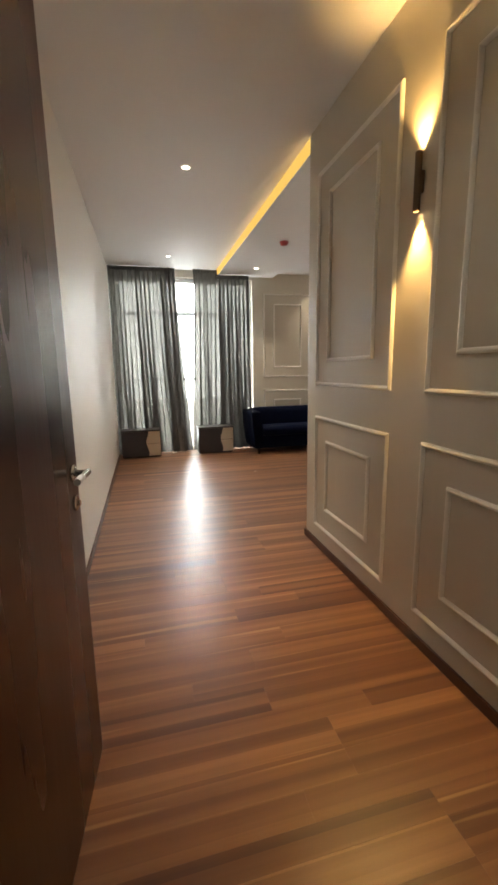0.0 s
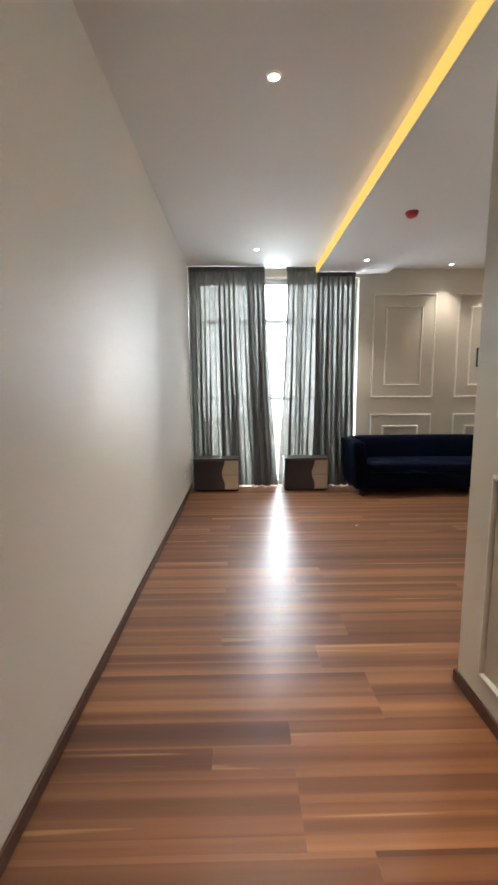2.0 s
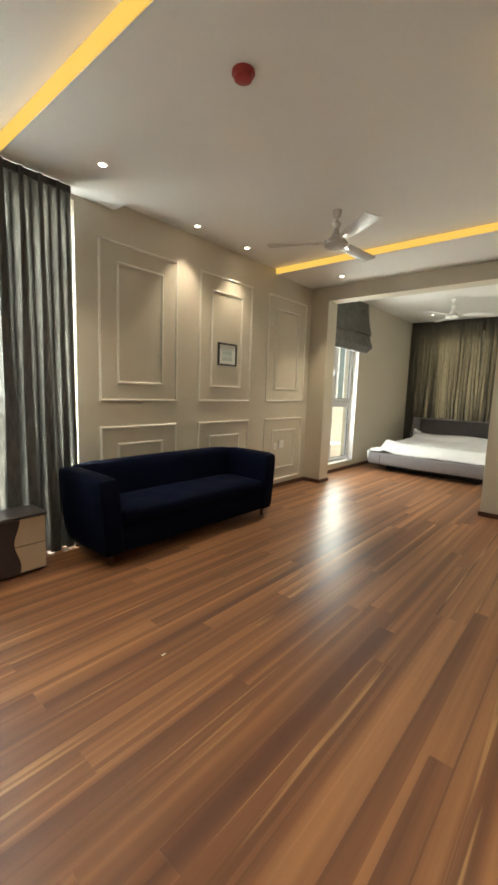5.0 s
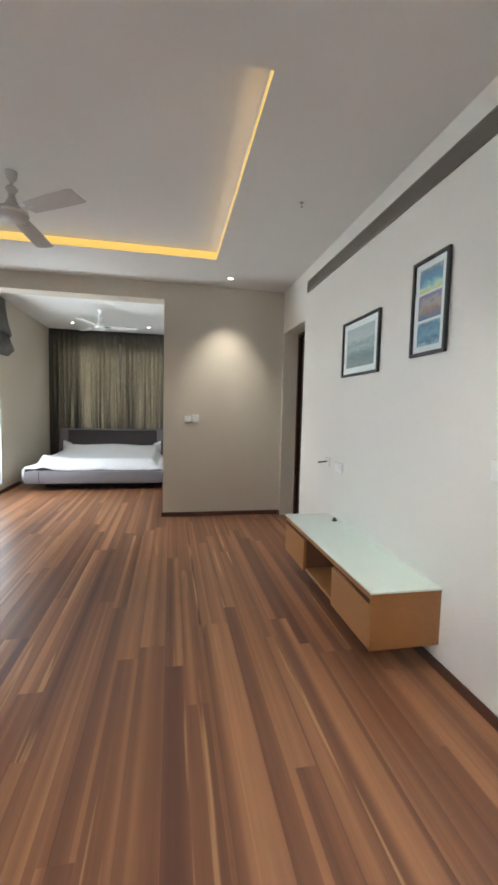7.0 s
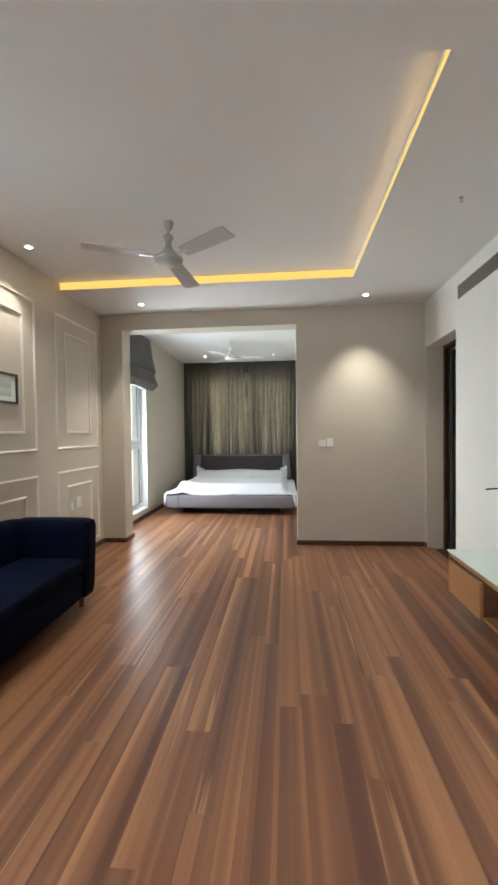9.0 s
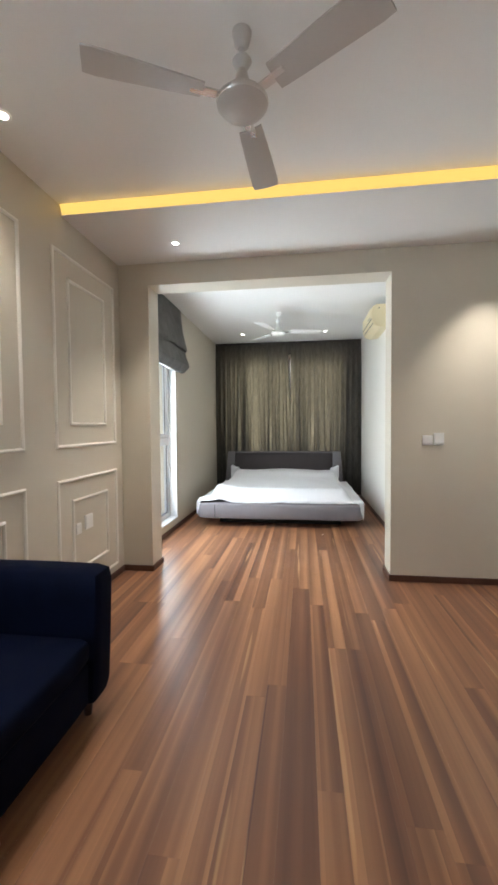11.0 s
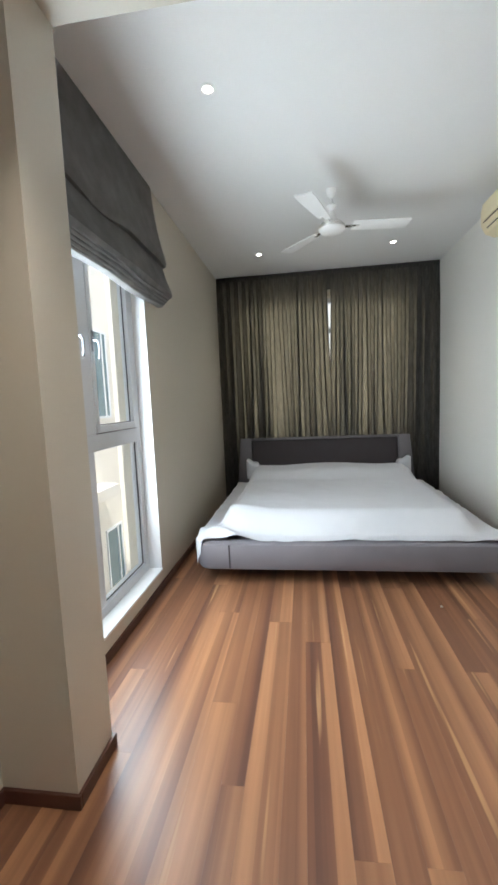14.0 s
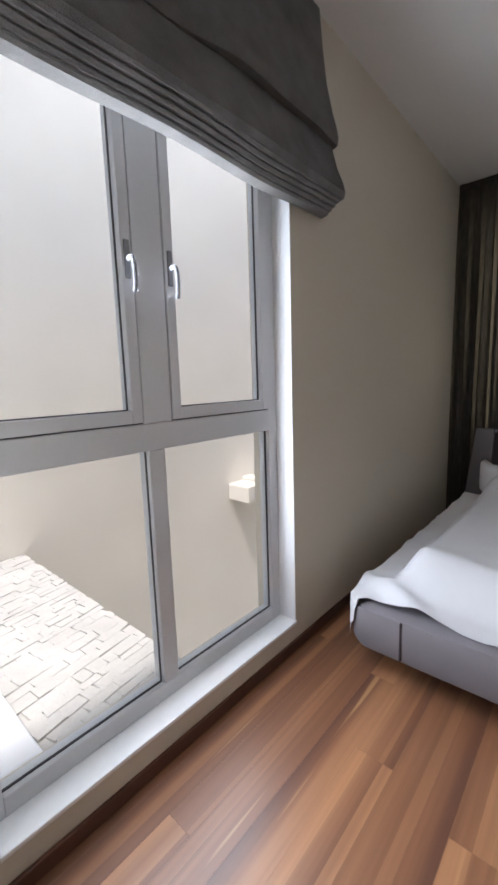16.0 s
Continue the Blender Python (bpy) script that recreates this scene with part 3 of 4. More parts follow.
# ---- curtains ----
def curtain(name, label, line, top, bottom, material, folds, depth, rng, axis="x", other=7.36, lean=0.0, group=""):
    """A hanging cloth in folds; line: from, to along the wall; lean: how far its free edge swings at the foot."""
    t = thing(name, label, "curtain", group)
    bm = bmesh.new()
    a, b = line
    n, rows = folds * 16, 14
    grid = []
    ph = [rng.uniform(-0.5, 0.5) for _ in range(folds + 2)]
    am = [rng.uniform(0.6, 1.25) for _ in range(folds + 2)]
    for j in range(rows + 1):
        v = j / rows
        ring = []
        for i in range(n + 1):
            u = i / n
            k = u * folds
            c = int(k)
            f = k - c
            amp = am[c] * (1 - f) + am[c + 1] * f
            shift = ph[c] * (1 - f) + ph[c + 1] * f
            wave = math.sin(2 * math.pi * (k + shift * v)) * amp * depth * (0.45 + 0.55 * v)
            wave += 0.25 * depth * math.sin(5.1 * k + 3 * v) * v
            along = a + (b - a) * u + lean * u * v ** 1.5 + 0.006 * math.sin(9 * v + 5 * k) * v
            tp = top(along) if callable(top) else top
            along += 0.40 * am[c] * (b - a) / folds * math.sin(4 * math.pi * (k + shift * v)) * (0.5 + 0.5 * v)
            z = tp + (bottom - tp) * v
            p = (along, other - wave, z) if axis == "x" else (other - wave, along, z)
            ring.append(bm.verts.new(p))
        grid.append(ring)
    for j in range(rows):
        for i in range(n):
            bm.faces.new((grid[j][i], grid[j][i + 1], grid[j + 1][i + 1], grid[j + 1][i]))
    part("cloth", bm, material, t, "", True)
    bm = bmesh.new()
    if axis == "x":
        tp = top(a) if callable(top) else top
        box(bm, min(a, b), max(a, b), other - 0.012, other + 0.012, tp - 0.055, tp - 0.002, bevel=0.003)
    else:
        box(bm, other - 0.012, other + 0.012, min(a, b), max(a, b), top - 0.055, top - 0.002, bevel=0.003)
    part("heading", bm, material, t, "pleated heading tape")
    return t


rng = random.Random(11)
curtain("curtain", "grey-blue sheer curtain hanging beside a bright gap", (-0.193, 0.82), HIGH - 0.01, 0.018, FRONT_CLOTH, 8, 0.045, rng, lean=0.14, group="front window curtains")
curtain("curtain", "grey-blue sheer curtain hanging behind the sofa end", (1.50, 1.11), HIGH - 0.01, 0.018, FRONT_CLOTH, 3, 0.045, rng, lean=-0.05, group="front window curtains")
curtain("curtain", "grey-blue sheer curtain hanging behind the sofa end", (1.505, 2.03), LOW - 0.01, 0.018, FRONT_CLOTH, 4, 0.045, rng, lean=0.05, group="front window curtains")
drawn = curtain("curtain", "dark grey lined curtain drawn behind the bed", (7.482, 6.038), BED_HIGH - 0.004, 0.06, BED_CLOTH, 14, 0.036, rng, "y", 9.99, lean=-0.05, group="bed curtains")
curtain("curtain", "dark grey lined curtain drawn behind the bed", (4.68, 6.012), BED_HIGH - 0.004, 0.06, BED_CLOTH, 14, 0.036, rng, "y", 9.99, lean=0.05, group="bed curtains")


part("overlap", boxes((9.962, 9.968, 5.995, 6.055, 2.76, BED_HIGH - 0.006), bevel=0.002), BED_CLOTH, drawn)

# roman blind over the side window
bl = thing("roman_blind", "dark grey roman blind half drawn up in folds", "blind")


def blind_sheet(name, profile, x0, x1, seed, droop=0.0):
    bm = bmesh.new()
    n = 28
    r = random.Random(seed)
    p1, p2 = r.uniform(0, 6), r.uniform(0, 6)
    grid = []
    for i in range(n + 1):
        u = i / n
        x = x0 + (x1 - x0) * u
        sag = 0.004 * math.sin(3.3 * x * 2 + p1) + 0.002 * math.sin(9 * x + p2) + droop * (math.sin(5.2 * (x - 6.95)) + 0.4 * math.sin(11 * x) - 0.3)
        col = []
        for j, (y, z) in enumerate(profile):
            w = j / (len(profile) - 1)
            col.append(bm.verts.new((x + (0.05 * w if u > 0.99 else 0.0), y - 0.5 * sag * w, z + sag * w)))
        grid.append(col)
    for i in range(n):
        for j in range(len(profile) - 1):
            bm.faces.new((grid[i][j], grid[i + 1][j], grid[i + 1][j + 1], grid[i][j + 1]))
    bmesh.ops.solidify(bm, geom=bm.faces[:], thickness=0.006)
    part(name, bm, BLINDCLOTH, bl, "", True)


blind_sheet("upper_fold", [(7.470, 3.008), (7.458, 2.85), (7.440, 2.70), (7.415, 2.58), (7.396, 2.51), (7.390, 2.470), (7.400, 2.446), (7.43, 2.442)], 6.02, 7.64, 1, 0.022)
blind_sheet("lower_fold", [(7.445, 2.52), (7.425, 2.44), (7.40, 2.34), (7.375, 2.275), (7.366, 2.235), (7.378, 2.212), (7.42, 2.208)], 6.02, 7.66, 2)
for k in range(5):
    y, z = 7.376 + 0.012 * k, 2.222 - 0.018 * k
    blind_sheet("stacked_fold", [(y + 0.05, z + 0.010), (y + 0.012, z + 0.007), (y + 0.002, z), (y, z - 0.008), (y + 0.006, z - 0.017), (y + 0.05, z - 0.020)], 6.02, 7.65 - 0.012 * k, 3)
# unseen backing added to stop light leaking between the folds
part("light_blocker", boxes((6.03, 7.60, 7.466, 7.474, 2.15, 2.93)), BLINDCLOTH, bl)
part("head_rail", boxes((6.03, 7.62, 7.474, 7.488, 2.93, 3.00), bevel=0.003), PLASTIC, bl)

# ---- hall ----
dr = tagged(thing("door_1", "dark brown wooden entrance door standing open", "door", "", (-0.055, 1.02, 0), 84.3), kind="structure")
part("leaf", boxes((0.0, 0.868, 0.0, 0.042, 0.006, 2.42), bevel=0.003), DARKWOOD, dr)
part("hinge", tube(bmesh.new(), [(0.008, 0.25), (0.008, 0.36)], Matrix.Translation((-0.006, -0.004, 0)), 10), STEEL, dr)
for s, sy in ((-1, 0.0), (1, 0.042)):
    turned = Matrix.Translation((0.805, sy, 1.055)) @ Matrix.Rotation(radians(90 * (1 if s < 0 else -1)), 4, "X")
    h = part("door_handle", tube(bmesh.new(), [(0.026, 0), (0.026, 0.006), (0.022, 0.009), (0.010, 0.010), (0.010, 0.042)], turned, 24), STEEL, dr, "brushed steel lever handle", True)
    bm = bmesh.new()
    y1 = sy + s * 0.045
    rod(bm, (0.815, y1, 1.055), (0.69, y1, 1.055), 0.0105, 14)
    part("lever", bm, STEEL, h, "", True)
    turned = Matrix.Translation((0.805, sy, 0.96)) @ Matrix.Rotation(radians(90 * (1 if s < 0 else -1)), 4, "X")
    part("lock_cylinder", tube(bmesh.new(), [(0.024, 0), (0.024, 0.007), (0.018, 0.010), (0.009, 0.010), (0.009, 0.018)], turned, 24), STEEL, dr, "round steel keyhole cover", True)
part("latch_plate", boxes((0.868, 0.870, 0.010, 0.032, 0.97, 1.13)), STEEL, dr)
setting("door_frame", boxes((-0.17, -0.125, 0.80, 0.98, -0.01, 2.45), (0.905, 0.95, 0.80, 0.98, -0.01, 2.45), (-0.125, 0.905, 0.80, 0.98, 2.425, 2.47), bevel=0.003), DARKWOOD, "dark brown wooden door frame", "door frame")

sc = thing("wall_sconce", "slim bronze up-and-down wall sconce, lit warm", "wall light")
SX, SY = 1.468, 2.225
part("body", tube(bmesh.new(), [(0.013, 2.035), (0.0155, 2.037), (0.0155, 2.275), (0.013, 2.277)], Matrix.Translation((SX, SY, 0)), 28, cap=False), BRONZE, sc, "", True)
part("bracket", boxes((1.475, 1.491, SY - 0.018, SY + 0.018, 2.11, 2.20), bevel=0.004), BRONZE, sc)
for z in (2.044, 2.268):
    part("lens", tube(bmesh.new(), [(0.0005, z), (0.013, z)], Matrix.Translation((SX, SY, 0)), 28, cap=False), SCONCEGLOW, sc, "glowing warm lens")
lamp("sconce_up", "SPOT", 21, AMBER, look((SX, SY, 2.28), (SX + 0.05, SY, 3.2)), cone=84, blend=1.0, radius=0.012)
lamp("sconce_down", "SPOT", 38, AMBER, look((SX, SY, 2.03), (SX - 0.14, SY, 1.2)), cone=72, blend=0.7, radius=0.012)


# ---- small fittings on walls and ceilings ----
def plate(name, label, category, centre, facing, w, h, keys=1, d=0.010):
    """A wall plate with its keys; facing: the way it looks, in degrees round z (0: towards -y)."""
    t = thing(name, label, category, "", centre, facing)
    part("plate", boxes((-w / 2, w / 2, -d, 0, -h / 2, h / 2), bevel=0.003), PLASTIC, t)
    kw = (w - 0.016) / keys
    for k in range(keys):
        x = -w / 2 + 0.008 + k * kw
        part("key", boxes((x + 0.001, x + kw - 0.001, -d - 0.004, -d + 0.001, -h / 2 + 0.012, h / 2 - 0.012), bevel=0.0015), PLASTIC, t)
    return t


plate("light_switch", "white square wall switch on the beige partition", "switch", (5.75, 4.705, 1.245), -90, 0.085, 0.085, 1)
plate("light_switch", "taller white fan regulator on the beige partition", "switch", (5.75, 4.612, 1.255), -90, 0.085, 0.105, 1, 0.010)
plate("light_switch", "white square wall switch beside the television shelf", "switch", (2.10, 3.49, 1.135), 180, 0.10, 0.095, 1, 0.016)
plate("light_switch", "white square wall switch beside the television shelf", "switch", (1.95, 3.49, 1.135), 180, 0.10, 0.095, 1, 0.016)
plate("light_switch", "wide white wall switch with a grey key", "switch", (1.80, 3.49, 1.105), 180, 0.14, 0.11, 3, 0.012)
plate("wall_socket", "wide white socket above the television shelf", "socket", (3.82, 3.49, 0.905), 180, 0.15, 0.085, 3)
ct = plate("cable_outlet", "small white aerial outlet with a loose plug", "socket", (4.07, 3.49, 0.925), 180, 0.085, 0.085, 1)
bm = bmesh.new()
rod(bm, (0.0, -0.012, 0.0), (-0.03, -0.09, -0.012), 0.006)
part("plug", bm, BLACKFRAME, ct, "dark aerial plug")
plate("wall_socket", "white square socket in the panelled wall", "socket", (5.115, 7.49, 0.625), 0, 0.115, 0.115, 1, 0.012)
plate("wall_socket", "small white outlet in the panelled wall", "socket", (4.97, 7.49, 0.60), 0, 0.07, 0.085, 1)
plate("wall_socket", "white socket low on the white wall", "socket", (-0.20, 6.62, 0.33), 90, 0.085, 0.085, 1)

sm = thing("smoke_detector", "round red smoke detector on the ceiling", "smoke detector", "", (2.02, 5.56, LOW))
part("base", tube(bmesh.new(), [(0.056, 0), (0.056, -0.012), (0.050, -0.016)], None, 32), RED, sm, "", True)
part("chamber", tube(bmesh.new(), [(0.046, -0.016), (0.044, -0.034), (0.030, -0.042), (0.001, -0.043)], None, 32, cap=False), RED, sm, "", True)
for x, y, z in ((3.55, 3.99, LOW),):
    sp = thing("sprinkler", "small metal sprinkler head in the ceiling", "sprinkler", "", (x, y, z))
    part("rose", tube(bmesh.new(), [(0.016, 0), (0.015, -0.004), (0.006, -0.006)], None, 16), STEEL, sp, "", True)
    part("nozzle", tube(bmesh.new(), [(0.005, -0.005), (0.005, -0.028), (0.010, -0.029), (0.010, -0.031)], None, 12), STEEL, sp, "", True)

vt = thing("air_vent", "long grey-brown linear air vent high on the wall", "vent")
VX0, VX1, VZ0, VZ1 = 1.91, 4.81, 2.635, 2.755
# dark sheet whose colour gives the shade behind the slats
part("backing", boxes((VX0 + 0.01, VX1 - 0.01, 3.4915, 3.494, VZ0 + 0.01, VZ1 - 0.01)), RECESS_SHADE, vt)
for r in ((VX0, VX1, 3.4905, 3.502, VZ0, VZ0 + 0.012), (VX0, VX1, 3.4905, 3.502, VZ1 - 0.012, VZ1), (VX0, VX0 + 0.012, 3.4905, 3.502, VZ0 + 0.012, VZ1 - 0.012), (VX1 - 0.012, VX1, 3.4905, 3.502, VZ0 + 0.012, VZ1 - 0.012)):
    part("frame", boxes(r), GRILLE, vt)
for k in range(7):
    z = VZ0 + 0.018 + k * 0.0135
    part("slat", boxes((VX0 + 0.012, VX1 - 0.012, 3.494, 3.500, z, z + 0.0065)), GRILLE, vt)
verts, faces = [], []
for k in range(180):
    x = VX0 + 0.02 + k * (VX1 - VX0 - 0.04) / 179
    b0 = len(verts)
    for dx in (0, 0.0055):
        for y in (3.4935, 3.4985):
            for z in (VZ0 + 0.012, VZ1 - 0.012):
                verts.append((x + dx, y, z))
    faces += [(b0 + a, b0 + b, b0 + c, b0 + d) for a, b, c, d in ((0, 1, 3, 2), (4, 6, 7, 5), (2, 3, 7, 6))]
me = bpy.data.meshes.new("grille_mesh")
me.from_pydata(verts, [], faces)
me.materials.append(GRILLE)
fin_mesh = new("grille_mesh", me)
fin_mesh.parent = vt
tagged(fin_mesh, kind="stuff")



# ---- ceiling fans ----
def ceiling_fan(x, y, top, hub, turn, paint, label, light):
    t = thing("ceiling_fan", label, "fan", "", (x, y, 0), turn)
    part("canopy", tube(bmesh.new(), [(0.016, top - 0.065), (0.030, top - 0.05), (0.040, top - 0.012), (0.040, top)], None, 28), paint, t, "", True)
    part("rod", tube(bmesh.new(), [(0.011, hub + 0.10), (0.011, top - 0.07)], None, 14), paint, t, "", True)
    part("collar", tube(bmesh.new(), [(0.050, hub + 0.055), (0.030, hub + 0.09), (0.020, hub + 0.13), (0.040, hub + 0.165), (0.030, hub + 0.18), (0.012, hub + 0.185)], None, 28), paint, t, "", True)
    part("motor", tube(bmesh.new(), [(0.001, hub - 0.040), (0.060, hub - 0.037), (0.090, hub - 0.026), (0.104, hub - 0.010), (0.104, hub + 0.012), (0.086, hub + 0.030), (0.050, hub + 0.055)], None, 36, cap=False), paint, t, "", True)
    part("trim_band", tube(bmesh.new(), [(0.1045, hub - 0.009), (0.107, hub - 0.005), (0.107, hub + 0.006), (0.1045, hub + 0.010)], None, 36, cap=False), STEEL, t, "bright metal band", True)
    for k in range(3):
        m = Matrix.Rotation(radians(120 * k), 4, "Z") @ Matrix.Translation((0, 0, hub + 0.012))
        bm = boxes((0.085, 0.215, -0.020, 0.020, -0.004, 0.004), bevel=0.002)
        bm.transform(m)
        part("blade_arm", bm, STEEL, t, "bright metal blade bracket")
        bm = bmesh.new()
        n = 10
        rows = []
        for i in range(n + 1):
            u = i / n
            r = 0.165 + 0.445 * u
            w = 0.050 + 0.022 * u ** 0.8
            if u > 0.96:
                w *= 0.90
            rows.append([bm.verts.new((r, s * w, light + 0.0035 * zz - 0.012 * s * (1 - 0.4 * u) + (0.004 if abs(s) > 0.9 else 0))) for zz in (-1, 1) for s in (-1, -0.4, 0.4, 1)])
        for a, b in zip(rows, rows[1:]):
            for j in range(3):
                bm.faces.new((a[j], a[j + 1], b[j + 1], b[j]))
                bm.faces.new((a[j + 4], b[j + 4], b[j + 5], a[j + 5]))
            for j in (0, 3):
                bm.faces.new((a[j], b[j], b[j + 4], a[j + 4]))
        for e in (rows[0], rows[-1]):
            for j in range(3):
                bm.faces.new((e[j], e[j + 1], e[j + 5], e[j + 4]))
        bm.transform(m)
        part("blade", bm, paint, t, "", True)


ceiling_fan(3.77, 6.01, HIGH, 2.69, -4, FANPAINT, "grey-brown three-bladed ceiling fan at rest", 0.0)
ceiling_fan(8.00, 6.12, BED_HIGH, 2.73, 38, PLASTIC, "white three-bladed ceiling fan over the bed", 0.0)


# ---- pictures ----
def picture(label, u0, u1, v0, v1, wall, mount, prints, group=""):
    """A framed picture; wall: 'south' faces +y, 'north' faces -y; prints: (u0, u1, v0, v1, material) within the mount, in parts of its size."""
    t = thing("framed_picture", label, "picture", group)
    f, d = 0.020, 0.022
    y, s = (3.49, 1) if wall == "south" else (7.49, -1)

    def lay(a, b, c, e, lo, hi):
        ya, yb = sorted((y + s * lo, y + s * hi))
        return (a, b, ya, yb, c, e)
    for r in (lay(u0, u1, v0, v0 + f, 0.001, d), lay(u0, u1, v1 - f, v1, 0.001, d), lay(u0, u0 + f, v0 + f, v1 - f, 0.001, d), lay(u1 - f, u1, v0 + f, v1 - f, 0.001, d)):
        part("frame", boxes(r, bevel=0.002, segments=1), BLACKFRAME, t, "black wooden frame")
    part("mount", boxes(lay(u0 + f, u1 - f, v0 + f, v1 - f, 0.001, 0.008)), MAT, t, "white picture mount")
    w, h = u1 - u0 - 2 * f, v1 - v0 - 2 * f
    for a, b, c, e, mt in prints:
        part("print", boxes(lay(u0 + f + a * w, u0 + f + b * w, v0 + f + c * h, v0 + f + e * h, 0.008, 0.0095)), mt, t, "coloured print")
    g = part("glass", boxes(lay(u0 + f, u1 - f, v0 + f, v1 - f, 0.012, 0.014)), GLASS, t, "clear picture glass")
    g.visible_shadow = False


def painted(name, stops, scale, stretch=(1, 1, 1), band=1.0):
    """A painted print: soft horizontal bands of colour broken by brush noise."""
    m, n, l, p = nodes_of(name)
    tc = n.new("ShaderNodeTexCoord")
    sep = n.new("ShaderNodeSeparateXYZ")
    l.new(tc.outputs["Generated"], sep.inputs[0])
    no = n.new("ShaderNodeTexNoise")
    no.inputs["Scale"].default_value, no.inputs["Detail"].default_value = scale, 5
    mp = n.new("ShaderNodeMapping")
    mp.inputs["Scale"].default_value = stretch
    l.new(tc.outputs["Generated"], mp.inputs[0])
    l.new(mp.outputs[0], no.inputs["Vector"])
    ma = n.new("ShaderNodeMath")
    ma.operation = "MULTIPLY_ADD"
    l.new(no.outputs[0], ma.inputs[0])
    ma.inputs[1].default_value = 0.55 * band
    l.new(sep.outputs[2], ma.inputs[2])
    sh = n.new("ShaderNodeMath")
    sh.operation = "SUBTRACT"
    l.new(ma.outputs[0], sh.inputs[0])
    sh.inputs[1].default_value = 0.27 * band
    rp = n.new("ShaderNodeValToRGB")
    el = rp.color_ramp.elements
    el[0].position, el[0].color = stops[0]
    el[1].position, el[1].color = stops[-1]
    for pos, c in stops[1:-1]:
        el.new(pos).color = c
    l.new(sh.outputs[0], rp.inputs[0])
    l.new(rp.outputs[0], p.inputs["Base Color"])
    p.inputs["Roughness"].default_value = 0.6
    return m


SEA = painted("grey_seascape", [(0.0, lin(0.22, 0.25, 0.23)), (0.3, lin(0.16, 0.20, 0.20)), (0.5, lin(0.36, 0.40, 0.38)), (0.55, lin(0.22, 0.26, 0.28)), (0.72, lin(0.45, 0.46, 0.44)), (1.0, lin(0.38, 0.40, 0.42))], 5, (1, 1, 3))
ART1 = painted("blue_yellow_print", [(0.0, lin(0.62, 0.60, 0.20)), (0.25, lin(0.55, 0.66, 0.50)), (0.5, lin(0.12, 0.33, 0.46)), (0.7, lin(0.16, 0.22, 0.36)), (1.0, lin(0.48, 0.50, 0.30))], 3.5, band=2.2)
ART2 = painted("red_violet_print", [(0.0, lin(0.10, 0.20, 0.34)), (0.35, lin(0.30, 0.20, 0.16)), (0.6, lin(0.42, 0.34, 0.28)), (0.8, lin(0.20, 0.16, 0.30)), (1.0, lin(0.45, 0.40, 0.48))], 3.5, band=2.2)
ART3 = painted("blue_print", [(0.0, lin(0.30, 0.45, 0.52)), (0.3, lin(0.08, 0.16, 0.22)), (0.5, lin(0.18, 0.32, 0.42)), (0.75, lin(0.10, 0.20, 0.30)), (1.0, lin(0.42, 0.52, 0.56))], 3.5, band=2.2)
SKETCH = painted("pale_sketch", [(0.0, lin(0.42, 0.46, 0.45)), (0.4, lin(0.55, 0.60, 0.58)), (0.6, lin(0.36, 0.42, 0.42)), (1.0, lin(0.62, 0.66, 0.64))], 9)
picture("black-framed grey seascape on the white wall", 3.215, 3.82, 1.665, 2.105, "south", 0.1, [(0.10, 0.90, 0.12, 0.88, SEA)])
picture("tall black frame holding three small coloured prints", 2.515, 2.835, 1.71, 2.255, "south", 0.1, [(0.14, 0.86, 0.665, 0.93, ART1), (0.14, 0.86, 0.365, 0.645, ART2), (0.14, 0.86, 0.07, 0.335, ART3)])
picture("small black-framed pale sketch inside a wall panel", 3.795, 4.11, 1.655, 1.915, "north", 0.1, [(0.20, 0.80, 0.18, 0.82, SKETCH)])

# ---- living room furniture ----
def soft_box(x0, x1, y0, y1, z0, z1, r, puff=0.0, cuts=6, segments=4):
    """An upholstered block: rounded edges and slightly swollen faces."""
    bm = bmesh.new()
    box(bm, x0, x1, y0, y1, z0, z1)
    bmesh.ops.subdivide_edges(bm, edges=bm.edges[:], cuts=cuts, use_grid_fill=True)
    c = Vector(((x0 + x1) / 2, (y0 + y1) / 2, (z0 + z1) / 2))
    half = Vector(((x1 - x0) / 2, (y1 - y0) / 2, (z1 - z0) / 2))
    for v in bm.verts:
        d = v.co - c
        core = Vector([max(-h + r, min(h - r, q)) for q, h in zip(d, half)])
        off = d - core
        if off.length > 1e-6:
            off = off.normalized() * r
        n = Vector([q / h for q, h in zip(d, half)])
        swell = puff * (1 - min(1, abs(n.x)) ** 2) * (1 - min(1, abs(n.y)) ** 2) if abs(n.z) > 0.98 else puff * 0.5 * (1 - min(1, abs(n.z)) ** 2)
        v.co = c + core + off + (off.normalized() * swell if off.length else Vector())
    return bm


sf = thing("sofa", "low navy blue velvet three-seat sofa on short feet", "sofa")


def sofa_block(name, x0, x1, y0, y1, z0, z1, r, flare=0.0, side="x", puff=0.006, label=""):
    bm = soft_box(x0, x1, y0, y1, z0, z1, r, puff, 9)
    for v in bm.verts:
        k = (v.co.z - z0) / (z1 - z0)
        if side == "x":
            v.co.x += flare * k
        else:
            v.co.y += flare * k
    part(name, bm, NAVY, sf, label, True)


